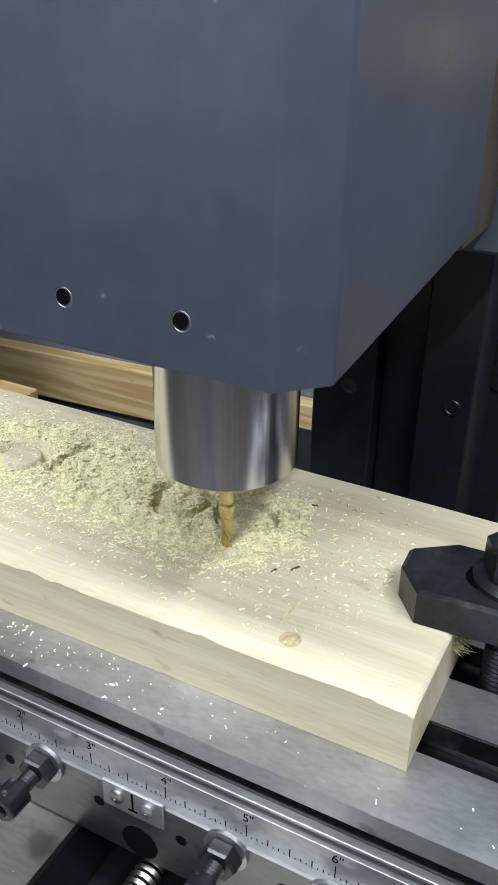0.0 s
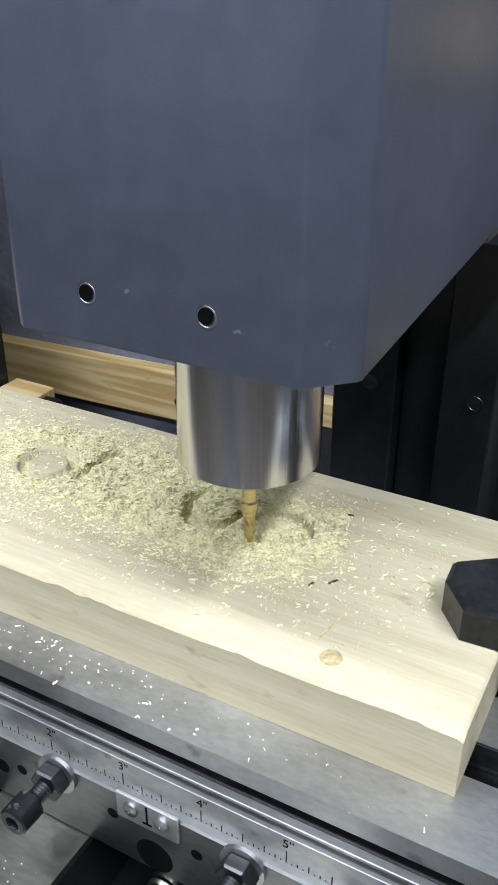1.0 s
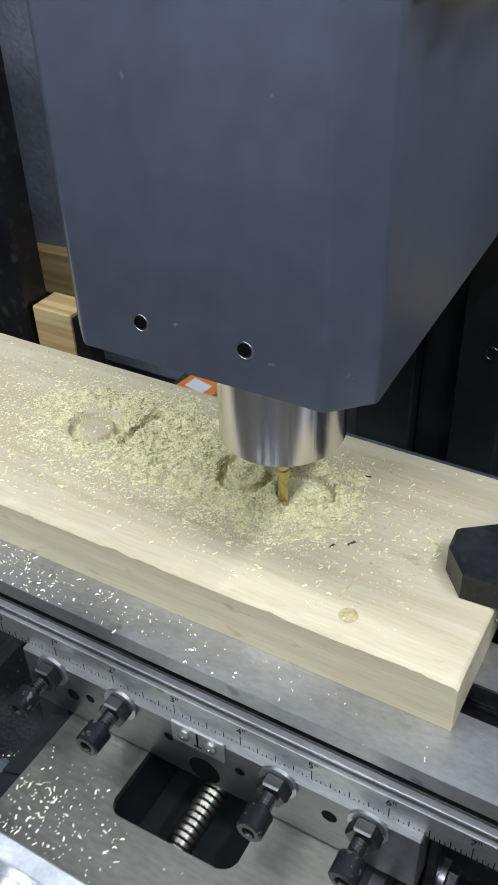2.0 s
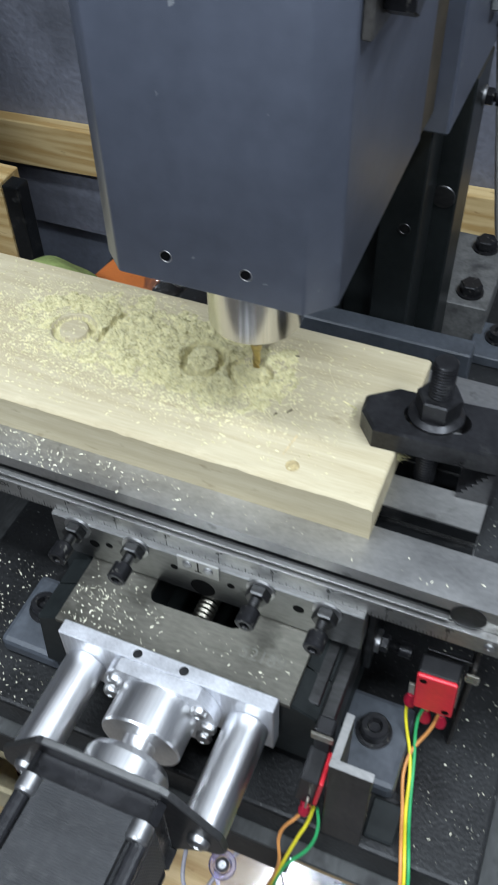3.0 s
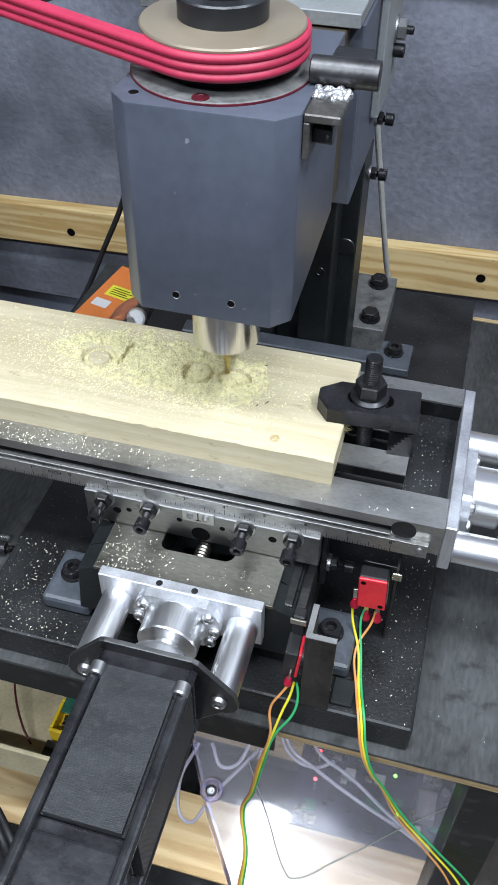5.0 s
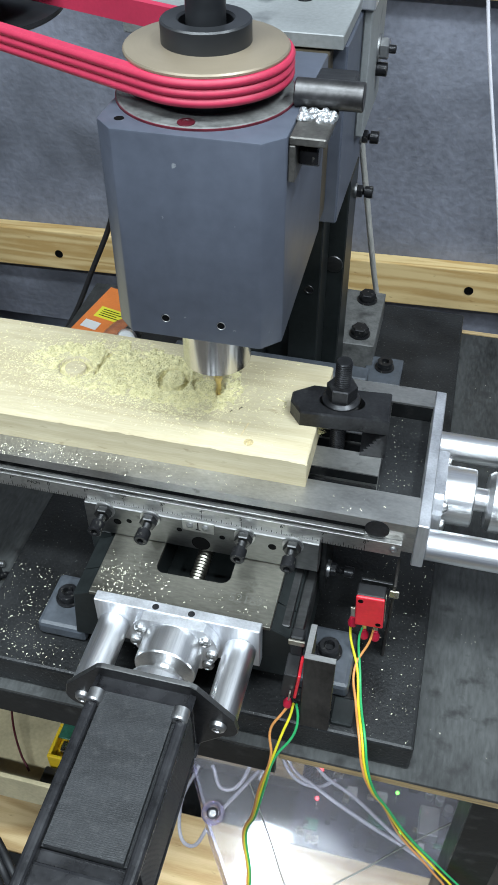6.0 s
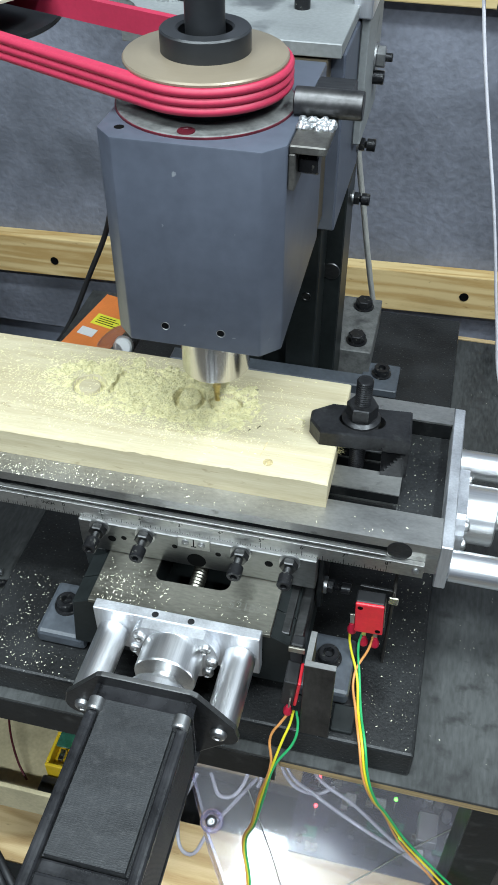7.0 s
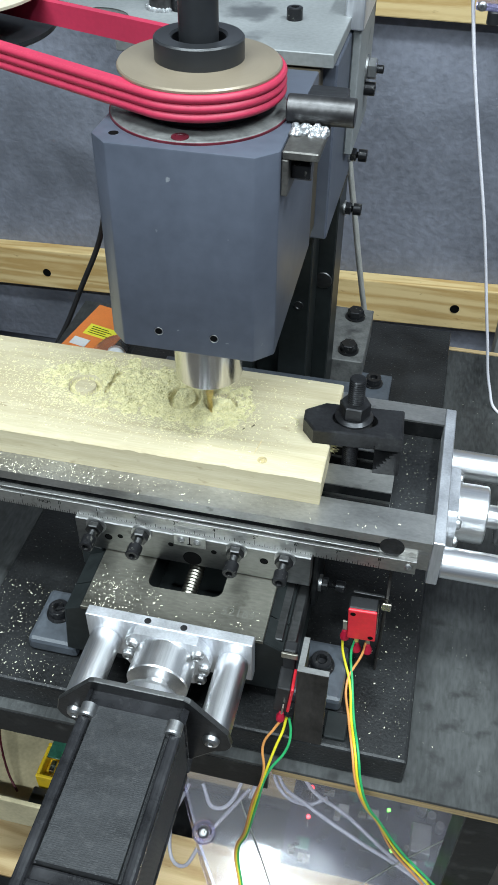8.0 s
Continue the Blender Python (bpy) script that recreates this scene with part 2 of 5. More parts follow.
M = {
    "grey_paint": material("grey_enamel", (0.074, 0.083, 0.108), 0.36, 0, 0.12, 14, bump=0.16, fine=130, spots=(0.19, 0.20, 0.215), spot_scale=150, spot_cut=0.715, spot_soft=0.03),
    "dark_paint": material("dark_enamel", (0.013, 0.0155, 0.0155), 0.38, 0, 0.25, 22, bump=0.15, fine=240),
    "foot_paint": material("slate_enamel", (0.062, 0.070, 0.082), 0.42, 0, 0.2, 45, bump=0.2, fine=300),
    "chrome": material("ground_steel", (0.62, 0.61, 0.60), 0.20, 1, 0.10, 90, (1, 1, 0.02), 0.08, 1400, rough_var=0.06),
    "steel": material("worn_steel", (0.46, 0.455, 0.44), 0.46, 1, 0.14, 40, (0.5, 1, 1), 0.14, 700, spots=(0.30, 0.295, 0.28), spot_scale=90, spot_cut=0.63),
    "plate_steel": material("oiled_steel", (0.22, 0.212, 0.18), 0.42, 1, 0.22, 26, (0.3, 1, 1), 0.12, 600, spots=(0.15, 0.145, 0.12), spot_scale=45, spot_cut=0.60),
    "apron_steel": material("scraped_steel", (0.235, 0.235, 0.23), 0.42, 1, 0.16, 30, (0.35, 1, 1), 0.14, 600, spots=(0.15, 0.15, 0.145), spot_scale=70, spot_cut=0.64),
    "dark_steel": material("dull_steel", (0.11, 0.11, 0.11), 0.42, 1, 0.25, 35, (0.3, 1, 1), 0.15, 500),
    "alu": material("machined_aluminium", (0.86, 0.86, 0.87), 0.33, 1, 0.10, 160, (1, 0.04, 1), 0.16, 1500, rough_var=0.14),
    "alu_plate": material("milled_aluminium", (0.74, 0.75, 0.78), 0.48, 1, 0.12, 60, (1, 1, 0.1), 0.15, 700),
    "black_oxide": material("black_oxide_steel", (0.026, 0.026, 0.028), 0.33, 0.5, 0.3, 60, bump=0.25, fine=500, spots=(0.07, 0.07, 0.068), spot_scale=140, spot_cut=0.60, spot_soft=0.2),
    # real black parts, and strips that put shade into slots, groove and shelf gap
    "black_paint_or_shade": material("black_enamel_or_shade", (0.0075, 0.008, 0.0085), 0.36, 0, 0.35, 25, bump=0.2, fine=350, spots=(0.034, 0.034, 0.033), spot_scale=80, spot_cut=0.56, spot_soft=0.2),
    "screw_black": material("black_screw", (0.020, 0.020, 0.022), 0.33, 0.5, 0.2, 80, bump=0.2, fine=500, spots=(0.14, 0.135, 0.12), spot_scale=420, spot_cut=0.62),
    "screw_zinc": material("zinc_screw", (0.46, 0.46, 0.46), 0.40, 1, 0.1, 120, bump=0.08, fine=700),
    "motor_black": material("black_motor_lamination", (0.030, 0.031, 0.033), 0.45, 0.2, 0.2, 60, (0.4, 1, 0.4), 0.4, 2200, bump_dist=0.0003, spots=(0.055, 0.055, 0.056), spot_scale=220, spot_cut=0.52, spot_soft=0.3),
    "motor_cast": material("black_motor_casting", (0.020, 0.020, 0.022), 0.27, 0.1, 0.25, 60, rough_var=0.15, bump=0.35, fine=260),
    "pine": pine("sawn_pine", (0.56, 0.495, 0.338), (0.45, 0.38, 0.24)),
    "beam": pine("yellow_pine_stud", (0.63, 0.475, 0.235), (0.45, 0.29, 0.11), 0, 0.35, 0.45),
    "ply": material("plywood_edge", (0.42, 0.30, 0.15), 0.7, 0, 0.35, 60, (0.1, 1, 4), 0.3, 500),
    "dust": material("fresh_sawdust", (0.64, 0.565, 0.27), 0.85, 0, 0.18, 260, bump=1.0, fine=1300, tint=(0.72, 0.665, 0.39), bump_dist=0.0012),
    "chips": material("wood_chips", (0.74, 0.685, 0.41), 0.75, 0, 0.12, 200, bump=0.1, fine=800),
    "belt": material("red_rubber", (0.42, 0.026, 0.066), 0.50, 0, 0.08, 30, bump=0.1, fine=400, rough_var=0.06),
    "tan": material("tan_anodised_disc", (0.27, 0.222, 0.16), 0.36, 0.35, 0.08, 25, bump=0.03, fine=500),
    "cream": material("cream_enamel", (0.55, 0.50, 0.38), 0.42, 0.2, 0.08, 25, bump=0.05, fine=300),
    "collar": material("black_plastic_collar", (0.018, 0.019, 0.021), 0.38, 0, 0.2, 40, bump=0.06, fine=400),
    "gold": material("nitride_coated_carbide", (0.74, 0.60, 0.30), 0.36, 1, 0.15, 200, bump=0.05, fine=900),
    "wall": material("blue_grey_distemper", (0.165, 0.173, 0.208), 0.72, 0, 0.22, 9, bump=0.9, fine=120, spots=(0.088, 0.093, 0.112), spot_scale=7, spot_cut=0.50, spot_soft=0.22, bump_dist=0.0014),
    "wall_low": material("blue_grey_panel", (0.15, 0.165, 0.205), 0.6, 0, 0.15, 8, bump=0.3, fine=120, bump_dist=0.001),
    "bench": material("dark_sheet_metal", (0.052, 0.054, 0.053), 0.44, 0.25, 0.38, 30, (1, 0.25, 1), bump=0.2, fine=420, spots=(0.030, 0.030, 0.030), spot_scale=85, spot_cut=0.56, spot_soft=0.16),
    "red_plastic": material("red_plastic", (0.62, 0.022, 0.035), 0.36, 0, 0.1, 60, bump=0.05, fine=400),
    "black_plastic": material("black_plastic", (0.013, 0.013, 0.014), 0.42, 0, 0.2, 70, bump=0.12, fine=500),
    "brass": material("tinned_terminal", (0.62, 0.58, 0.48), 0.28, 1, 0.1, 90, bump=0.05, fine=700),
    "w_yellow": material("yellow_insulation", (0.72, 0.62, 0.03), 0.45, 0, 0.08, 90, bump=0.03),
    "w_green": material("green_insulation", (0.03, 0.36, 0.12), 0.45, 0, 0.08, 90, bump=0.03),
    "w_orange": material("orange_insulation", (0.62, 0.27, 0.08), 0.45, 0, 0.08, 90, bump=0.03),
    "w_grey": material("grey_cable_sheath", (0.42, 0.41, 0.38), 0.5, 0, 0.08, 60, bump=0.04),
    "w_white": material("white_cable_sheath", (0.66, 0.64, 0.68), 0.5, 0, 0.06, 60, bump=0.04),
    "w_dull": material("dull_white_cable", (0.40, 0.385, 0.42), 0.5, 0, 0.1, 60, bump=0.04),
    "w_black": material("black_cable_sheath", (0.018, 0.018, 0.020), 0.5, 0, 0.2, 60, bump=0.06),
    "ink": material("black_ink", (0.004, 0.004, 0.004), 0.6, 0, 0.1, 60, bump=0),
    "plate_paint": material("dusty_black_enamel", (0.013, 0.0135, 0.014), 0.42, 0, 0.48, 26, bump=0.5, fine=520, spots=(0.13, 0.13, 0.125), spot_scale=560, spot_cut=0.655, spot_soft=0.05, bump_dist=0.0006),
    "angle_steel": material("sawn_mill_scale_steel", (0.105, 0.100, 0.092), 0.48, 0.7, 0.32, 60, bump=0.3, fine=500, spots=(0.20, 0.195, 0.18), spot_scale=160, spot_cut=0.62),
    "post_steel": material("oiled_black_steel", (0.045, 0.041, 0.038), 0.40, 0.6, 0.35, 50, (1, 1, 0.4), 0.25, 400),
    "screw_bronze": material("oily_feed_screw", (0.19, 0.18, 0.15), 0.34, 1, 0.2, 120, bump=0.1, fine=600),
    "box_cream": material("aged_cream_plastic", (0.50, 0.43, 0.27), 0.45, 0, 0.14, 30, bump=0.08, fine=300, spots=(0.30, 0.25, 0.15), spot_scale=24, spot_cut=0.62),
    "shelf_pine": pine("shelf_pine", (0.66, 0.50, 0.27), (0.47, 0.31, 0.14), 0, 0.35, 0.4),
    "etched": material("etched_steel_mark", (0.27, 0.265, 0.23), 0.55, 1, 0.1, 60, bump=0),
    "weld": material("silver_weld_bead", (0.50, 0.51, 0.52), 0.38, 0.75, 0.3, 300, bump=0.8, fine=400, bump_dist=0.001),
    "top_steel": material("stained_grey_steel", (0.24, 0.25, 0.25), 0.55, 0.25, 0.12, 18, bump=0.15, fine=400, spots=(0.10, 0.105, 0.11), spot_scale=16, spot_cut=0.60),
    "cast_block": material("dusty_cast_steel", (0.135, 0.135, 0.13), 0.6, 0.2, 0.22, 120, bump=0.4, fine=500, spots=(0.05, 0.05, 0.05), spot_scale=50, spot_cut=0.58, spot_soft=0.15),
    "crimp": material("dark_red_plastic", (0.36, 0.008, 0.03), 0.36, 0, 0.1, 60, bump=0.05, fine=400),
    "rust": material("brown_steel", (0.13, 0.105, 0.07), 0.5, 0.7, 0.25, 40, bump=0.2),
    "gunmetal": material("blued_steel_tube", (0.11, 0.107, 0.107), 0.46, 1, 0.25, 45, bump=0.1, fine=400),
    "orange": material("orange_card", (0.75, 0.21, 0.045), 0.5, 0, 0.06, 40, bump=0.03),
    "label_yellow": material("yellow_label", (0.80, 0.75, 0.05), 0.5, 0, 0.05, 40, bump=0.02),
    "amber": material("amber_plastic", (0.90, 0.60, 0.03), 0.4, 0, 0.06, 60, bump=0.04),
    "lime": material("lime_green_cloth", (0.40, 0.50, 0.16), 0.8, 0, 0.2, 40, bump=0.6, fine=300, bump_dist=0.001),
    "pale_chips": material("pale_wood_chips", (0.80, 0.77, 0.60), 0.75, 0, 0.1, 200, bump=0.1, fine=800),
    "white": material("white_plastic", (0.74, 0.74, 0.73), 0.4, 0, 0.04, 40, bump=0.02),
    "pcb": material("green_circuit_board", (0.03, 0.12, 0.08), 0.4, 0, 0.3, 160, bump=0.2, fine=500),
    "pcb_dark": material("dark_circuit_board", (0.03, 0.03, 0.045), 0.4, 0, 0.5, 160, bump=0.3, fine=500),
    "concrete": material("dusty_concrete", (0.16, 0.14, 0.12), 0.85, 0, 0.2, 8, bump=0.4, fine=90),
    "ceiling": material("white_ceiling_board", (0.70, 0.70, 0.69), 0.8, 0, 0.05, 4, bump=0.1, fine=90),
    "red_led": glow("red_diode", (1.0, 0.05, 0.06), 9.0),
    "green_led": glow("green_diode", (0.15, 1.0, 0.08), 6.0),
    "blotch_red": material("red_thread_paint", (0.08, 0.008, 0.015), 0.4, 0, 0.2, 90, bump=0.1),
}


def clear_plastic(name, tint, rough=0.04):
    m = bpy.data.materials.new(name)
    m.use_nodes = True
    nt = m.node_tree
    b = nt.nodes["Principled BSDF"]
    b.inputs["Base Color"].default_value = (*tint, 1)
    b.inputs["Roughness"].default_value = rough
    b.inputs["Transmission Weight"].default_value = 0.96
    b.inputs["IOR"].default_value = 1.49
    n = nt.nodes.new("ShaderNodeTexNoise")
    n.inputs["Scale"].default_value, n.inputs["Detail"].default_value = 60, 5
    r = nt.nodes.new("ShaderNodeMapRange")
    r.inputs["To Min"].default_value, r.inputs["To Max"].default_value = rough * 0.6, rough * 2.2
    nt.links.new(n.outputs[0], r.inputs[0])
    nt.links.new(r.outputs[0], b.inputs["Roughness"])
    return m


M["ink"].node_tree.nodes["Principled BSDF"].inputs["Specular IOR Level"].default_value = 0.05
M["dark_paint"].node_tree.nodes["Principled BSDF"].inputs["Specular IOR Level"].default_value = 0.3
M["plate_paint"].node_tree.nodes["Principled BSDF"].inputs["Specular IOR Level"].default_value = 0.35
M["black_paint_or_shade"].node_tree.nodes["Principled BSDF"].inputs["Specular IOR Level"].default_value = 0.25
M["acrylic"] = clear_plastic("hazy_acrylic", (0.93, 0.92, 0.98), 0.055)
# lower transmission leaves a pale diffuse haze in the lid's colour
M["acrylic"].node_tree.nodes["Principled BSDF"].inputs["Transmission Weight"].default_value = 0.88
M["acrylic_edge"] = clear_plastic("violet_acrylic_edge", (0.62, 0.58, 0.86), 0.12)
M["blister"] = clear_plastic("clear_blister", (0.95, 0.93, 0.93), 0.08)

AX, AY = 12.3, 51.0

# ---------------------------------------------------------------- the room
def structure(name, bm, mat, label="", category=""):
    return tagged(part(name, bm, mat), label, category, kind="structure")


structure("wall_north", one_box(-2400, 2200, 600, 660, -480, 1300, 0), M["wall"], "blue-grey painted rough workshop wall", "wall")
structure("wall_panel", one_box(-2400, 2200, 612, 660, -1100, -480, 0), M["wall_low"], "smooth blue-grey panel under the wall stud", "wall panel")
structure("wall_west", one_box(-2460, -2400, -2200, 660, -1100, 1300, 0), M["wall"], "blue-grey painted workshop wall", "wall")
structure("wall_east", one_box(2200, 2260, -2200, 660, -1100, 1300, 0), M["wall"], "blue-grey painted workshop wall", "wall")
structure("wall_south", one_box(-2400, 2200, -2260, -2200, -1100, 1300, 0), M["wall"], "blue-grey painted workshop wall", "wall")
structure("floor", one_box(-2460, 2260, -2260, 660, -1160, -1100, 0), M["concrete"], "dusty concrete workshop floor", "floor")
structure("ceiling", one_box(-2460, 2260, -2260, 660, 1300, 1340, 0), M["ceiling"], "white workshop ceiling", "ceiling")


def stud(x0, x1, z_left, z_right, height, holes, label):
    """A sawn stud screwed flat to the wall, with its drilled holes."""
    bm = bmesh.new()
    slope = math.atan2(z_right - z_left, x1 - x0)
    rot = Matrix.Translation(V(x0, 0, z_left)) @ Matrix.Rotation(-slope, 4, "Y") @ Matrix.Translation(-V(x0, 0, z_left))
    box(bm, x0, x1, 580, 600, z_left - height, z_left, 1.5, rot, 2)
    ob = tagged(part("wall_stud", bm, M["beam"]), label, "wood beam")
    for hx, hz in holes:
        h = bmesh.new()
        lathe(h, [(0, 0.1), (5.6, 0.1), (5.6, 0.6), (4.6, 0.2), (0, 0.2)], (hx, 579.7, hz), (0, -1, 0), 20)
        part("screw_hole", h, M["ink"], ob, "dark countersunk hole")
    return ob


stud(-900, 500, -342.5, -291.0, 57, [(-361, -356), (175.5, -331)], "yellow pine stud fixed along the grey wall")
stud(-900, 700, -2, -8, -60, [], "pine stud higher up on the grey wall")

tagged(part("pine_post", one_box(-475, -427, 422, 458, -1099.9, -303, 1.2), M["beam"]), "short pine post standing behind the bench", "wood post")
tagged(part("black_post", one_box(-426.5, -407, 424, 445, -1099.9, -306, 2.0, seg=2), M["black_paint_or_shade"]), "thin black painted post beside the pine post", "post")
tagged(part("black_board", one_box(-760, -478, 415, 450, -1099.9, 100, 1.5), M["black_paint_or_shade"]), "tall black board standing before the wall", "board")

# ---------------------------------------------------------------- the bench and what is under it
bench = empty("workbench", "dark steel-topped workbench with a plywood edge", "workbench")
part("sheet_top", one_box(-215, 700, -93, 376, -253, -250, 0.3), M["bench"], bench, "dark stained sheet metal top")
part("sheet_top", one_box(-700, -215.2, -93, 250, -253, -250, 0.3), M["bench"], bench, "dark stained sheet metal top")
part("plywood_board", one_box(86, 700, -91.5, 371, -262, -253.2, 0.2), M["ply"], bench, "raw plywood edge")
part("plywood_board", one_box(-700, 80, -85, 249, -262, -253.2, 0.2), M["black_paint_or_shade"], bench)
part("front_rail", one_box(-700, 84, -93, -89, -280, -253.2, 0.4), M["black_paint_or_shade"], bench, "black steel angle rail")
part("leg", one_box(207, 237, -90, -60, -1100, -262.2, 0.6), M["black_paint_or_shade"], bench, "black square steel leg")
part("leg", one_box(-560, -530, -80, -50, -1100, -262.2, 0.6), M["black_paint_or_shade"], bench, "black square steel leg")
part("leg", one_box(232, 268, 330, 366, -1100, -262.2, 0.6), M["black_paint_or_shade"], bench, "black square steel leg")
part("leg", one_box(-560, -530, 215, 245, -1100, -262.2, 0.6), M["black_paint_or_shade"], bench, "black square steel leg")
part("shelf_rail", one_box(-560, 268, -98, -74, -650, -612, 0.6), M["black_paint_or_shade"], bench, "black steel shelf rail")
part("shelf_rail", one_box(-560, 268, 330, 366, -640, -610, 0.6), M["black_paint_or_shade"], bench, "black steel shelf rail")
part("rear_strip", one_box(150, 700, 376.2, 381, -262, -249, 0.4), M["ply"], bench, "pale raw plywood rear edge")
shelf = empty("shelf_board", "yellow pine shelf boards under the bench", "shelf")
for y0, y1 in ((-73, 2), (70, 160), (166, 240), (246, 328)):
    part("plank", one_box(-540, 236, y0, y1, -630, -611, 1.2), M["shelf_pine"], shelf)
# black sheet added underneath so the gap between the planks reads dark
part("plank", one_box(-540, 236, 3, 69.5, -660, -648, 0.8), M["black_paint_or_shade"], shelf, "black board added below to darken the gap between planks")



# ---------------------------------------------------------------- the mill: base
base = empty("milling_machine", "black steel base plate and cast cross-slide base of a small mill", "milling machine")
part("base_plate", one_box(-126, 166, -86, 372, -249.8, -225, 2.0, seg=2), M["plate_paint"], base, "thick black enamelled base plate")
bm = bmesh.new()
prism(bm, [(-56, -214), (-52, -172), (-41, -166.5), (-9, -166.5), (-9, -200), (44, -200), (44, -166.5), (73, -166.5), (84, -172), (92, -214)], -42, 175, "xz", 0.0)
part("casting", bm, M["dark_paint"], base, "dark cast dovetail base")
bm = bmesh.new()
prism(bm, [(-56, -214), (-52, -172), (-41, -166.5), (73, -166.5), (84, -172), (92, -214)], -62, -42.1, "xz", 0.8)
part("casting_nose", bm, M["dark_paint"], base, "dark cast front of the base")
# ground top with a slot for the feed screw
bm = bmesh.new()
slot = [(-6, -25)] + arc(-1, -35, 5, 180, 270, 5) + arc(36, -34, 5, 270, 360, 5) + [(41, -25)]
outline = [(-40, -63.5), (72.5, -63.5), (72.5, 150), (41, 150)] + slot[::-1] + [(-6, 150), (-40, 150)]
prism(bm, outline, -166.4, -163.4, "xy", 0.3)
part("slideway", bm, M["plate_steel"], base, "oiled ground-steel slideway with a slot")
bm = bmesh.new()
threads(bm, (18.5, -63, -173), (0, 1, 0), 5.0, 210, 2.5, 20)
lathe(bm, [(0, 0), (7, 0), (7, 9), (0, 9)], (18.5, 6, -173), (0, 1, 0))
screw_y = part("feed_screw", bm, M["screw_bronze"], base, "threaded cross-feed screw", True)
for x0, x1, bx in ((-84, -50, -70.3), (88, 122, 105.7)):
    bm = bmesh.new()
    box(bm, x0, x1, -62, -20, -224.8, -212.5, 3.0, seg=2)
    foot = part("foot_flange", bm, M["foot_paint"], base, "slate-grey painted bolt flange")
    bm = bmesh.new()
    lathe(bm, [(0, 0), (8.5, 0), (8.5, 1.2), (6.6, 1.3), (6.6, 6.6), (6.0, 7.2), (3.6, 7.2)], (bx, -38.7, -212.5), (0, 0, 1), 28)
    lathe(bm, [(3.6, 7.2), (3.4, 7.0), (3.4, 3.5), (0, 3.5)], (bx, -38.7, -212.5), (0, 0, 1), 6)
    part("socket_bolt", bm, M["screw_black"], foot, "black socket-head bolt", True)
bm = bmesh.new()
box(bm, 76, 91, -58, 100, -200, -176, 1)
box(bm, 74, 83, -56, 100, -176, -169, 0.6)
part("gib_rail", bm, M["dark_steel"], base)
lettering("serial_mark", "52189", 8.5, pose(0.054, -0.0475, -0.16332, 0, 0, 0), M["etched"], base)

# ---------------------------------------------------------------- the cross-feed motor
def stepper_mount(name, origin, turn, plated=True, spread=39.5):
    """Mounting plate, two stand-off rods, coupling, flange and stepper motor, built along -y from the origin and then turned."""
    root = new(name)
    root.empty_display_size = 0.02
    grain = M["alu"]

    def add(pname, bm, mat, label="", smooth=False, parent=None):
        me_ob = part(pname, bm, mat, None, label, smooth)
        me_ob.parent = parent or root
        return me_ob
    if plated:
        bm = one_box(-51, 51, 0, 7, -16, 19.5, 0.5)
        plate = add("mounting_plate", bm, M["alu_plate"], "milled aluminium mounting plate")
        for x in (-13, 9):
            h = bmesh.new()
            lathe(h, [(0, 0), (2.1, 0), (2.1, 0.12), (0, 0.12)], (x, 3.2, 19.45), (0, 0, 1), 16)
            add("tapped_hole", h, M["black_oxide"], parent=plate)
    for s in (-spread, spread):
        bm = rod(bmesh.new(), (s, -0.05, 0), (0, -1, 0), 9.6, 47.9, 0.6, 40)
        add("standoff_rod", bm, grain, "turned aluminium stand-off rod", True)
    # bearing flange with flats
    bm = bmesh.new()
    pts = [(27 * math.cos(a), max(min(27 * math.sin(a), 18.6), -22)) for a in [2 * math.pi * i / 48 for i in range(48)]]
    prism(bm, pts, -0.1, -6.5, "xz", 0.5)
    fl = add("bearing_flange", bm, M["alu_plate"], "round aluminium bearing flange")
    for a in (148, 180, 32, 0, -28):
        bm = bmesh.new()
        button_screw(bm, (23.6 * math.cos(radians(a)), -6.5, 23.6 * math.sin(radians(a)) - 3), (0, -1, 0), 3.9, 3.0)
        add("button_screw", bm, M["screw_zinc"], "", True, fl)
    bm = bmesh.new()
    lathe(bm, [(0, 6), (18.0, 6), (18.5, 6.6), (18.5, 24), (18.0, 25), (9, 25)], (0, 0, 0), (0, -1, 0), 48)
    lathe(bm, [(9, 25), (7.5, 25.2), (7.5, 34), (0, 34)], (0, 0, 0), (0, -1, 0), 32)
    add("coupling", bm, M["alu"], "bright turned shaft coupling", True)
    bm = bmesh.new()
    lathe(bm, [(0, 33), (17, 33), (19, 36), (19, 47.5), (0, 47.5)], (0, 0, 0), (0, -1, 0), 48)
    add("motor_boss", bm, grain, "turned aluminium boss", True)
    # flange with two wings
    bm = bmesh.new()
    pts = [(-28, 33), (-25, 34), (25, 34), (28.5, 32), (49, 8), (50, 2)] + arc(42, -2, 9, 0, -90, 5)
    pts += [(29, -24), (26, -30), (-26, -30), (-29, -24)] + arc(-42, -2, 9, 270, 180, 5) + [(-50, 2), (-49, 8)]
    prism(bm, pts, -48, -51, "xz", 0.4)
    fl = add("motor_flange", bm, M["apron_steel"], "steel flange with two wings")
    bm = bmesh.new()
    prism(bm, [(x * 0.988, z * 0.988) for x, z in pts], -50.95, -51.2, "xz", 0)
    add("flange_face", bm, M["black_oxide"], "blackened face of the flange", parent=fl)
    for s in (-spread, spread):
        bm = button_screw(bmesh.new(), (s, -51, 0), (0, -1, 0), 5.0, 3.4, 1.9)
        add("button_screw", bm, M["screw_zinc"], "bright button-head screw", True, fl)

    def square(h, cut, groove=True):
        p = []
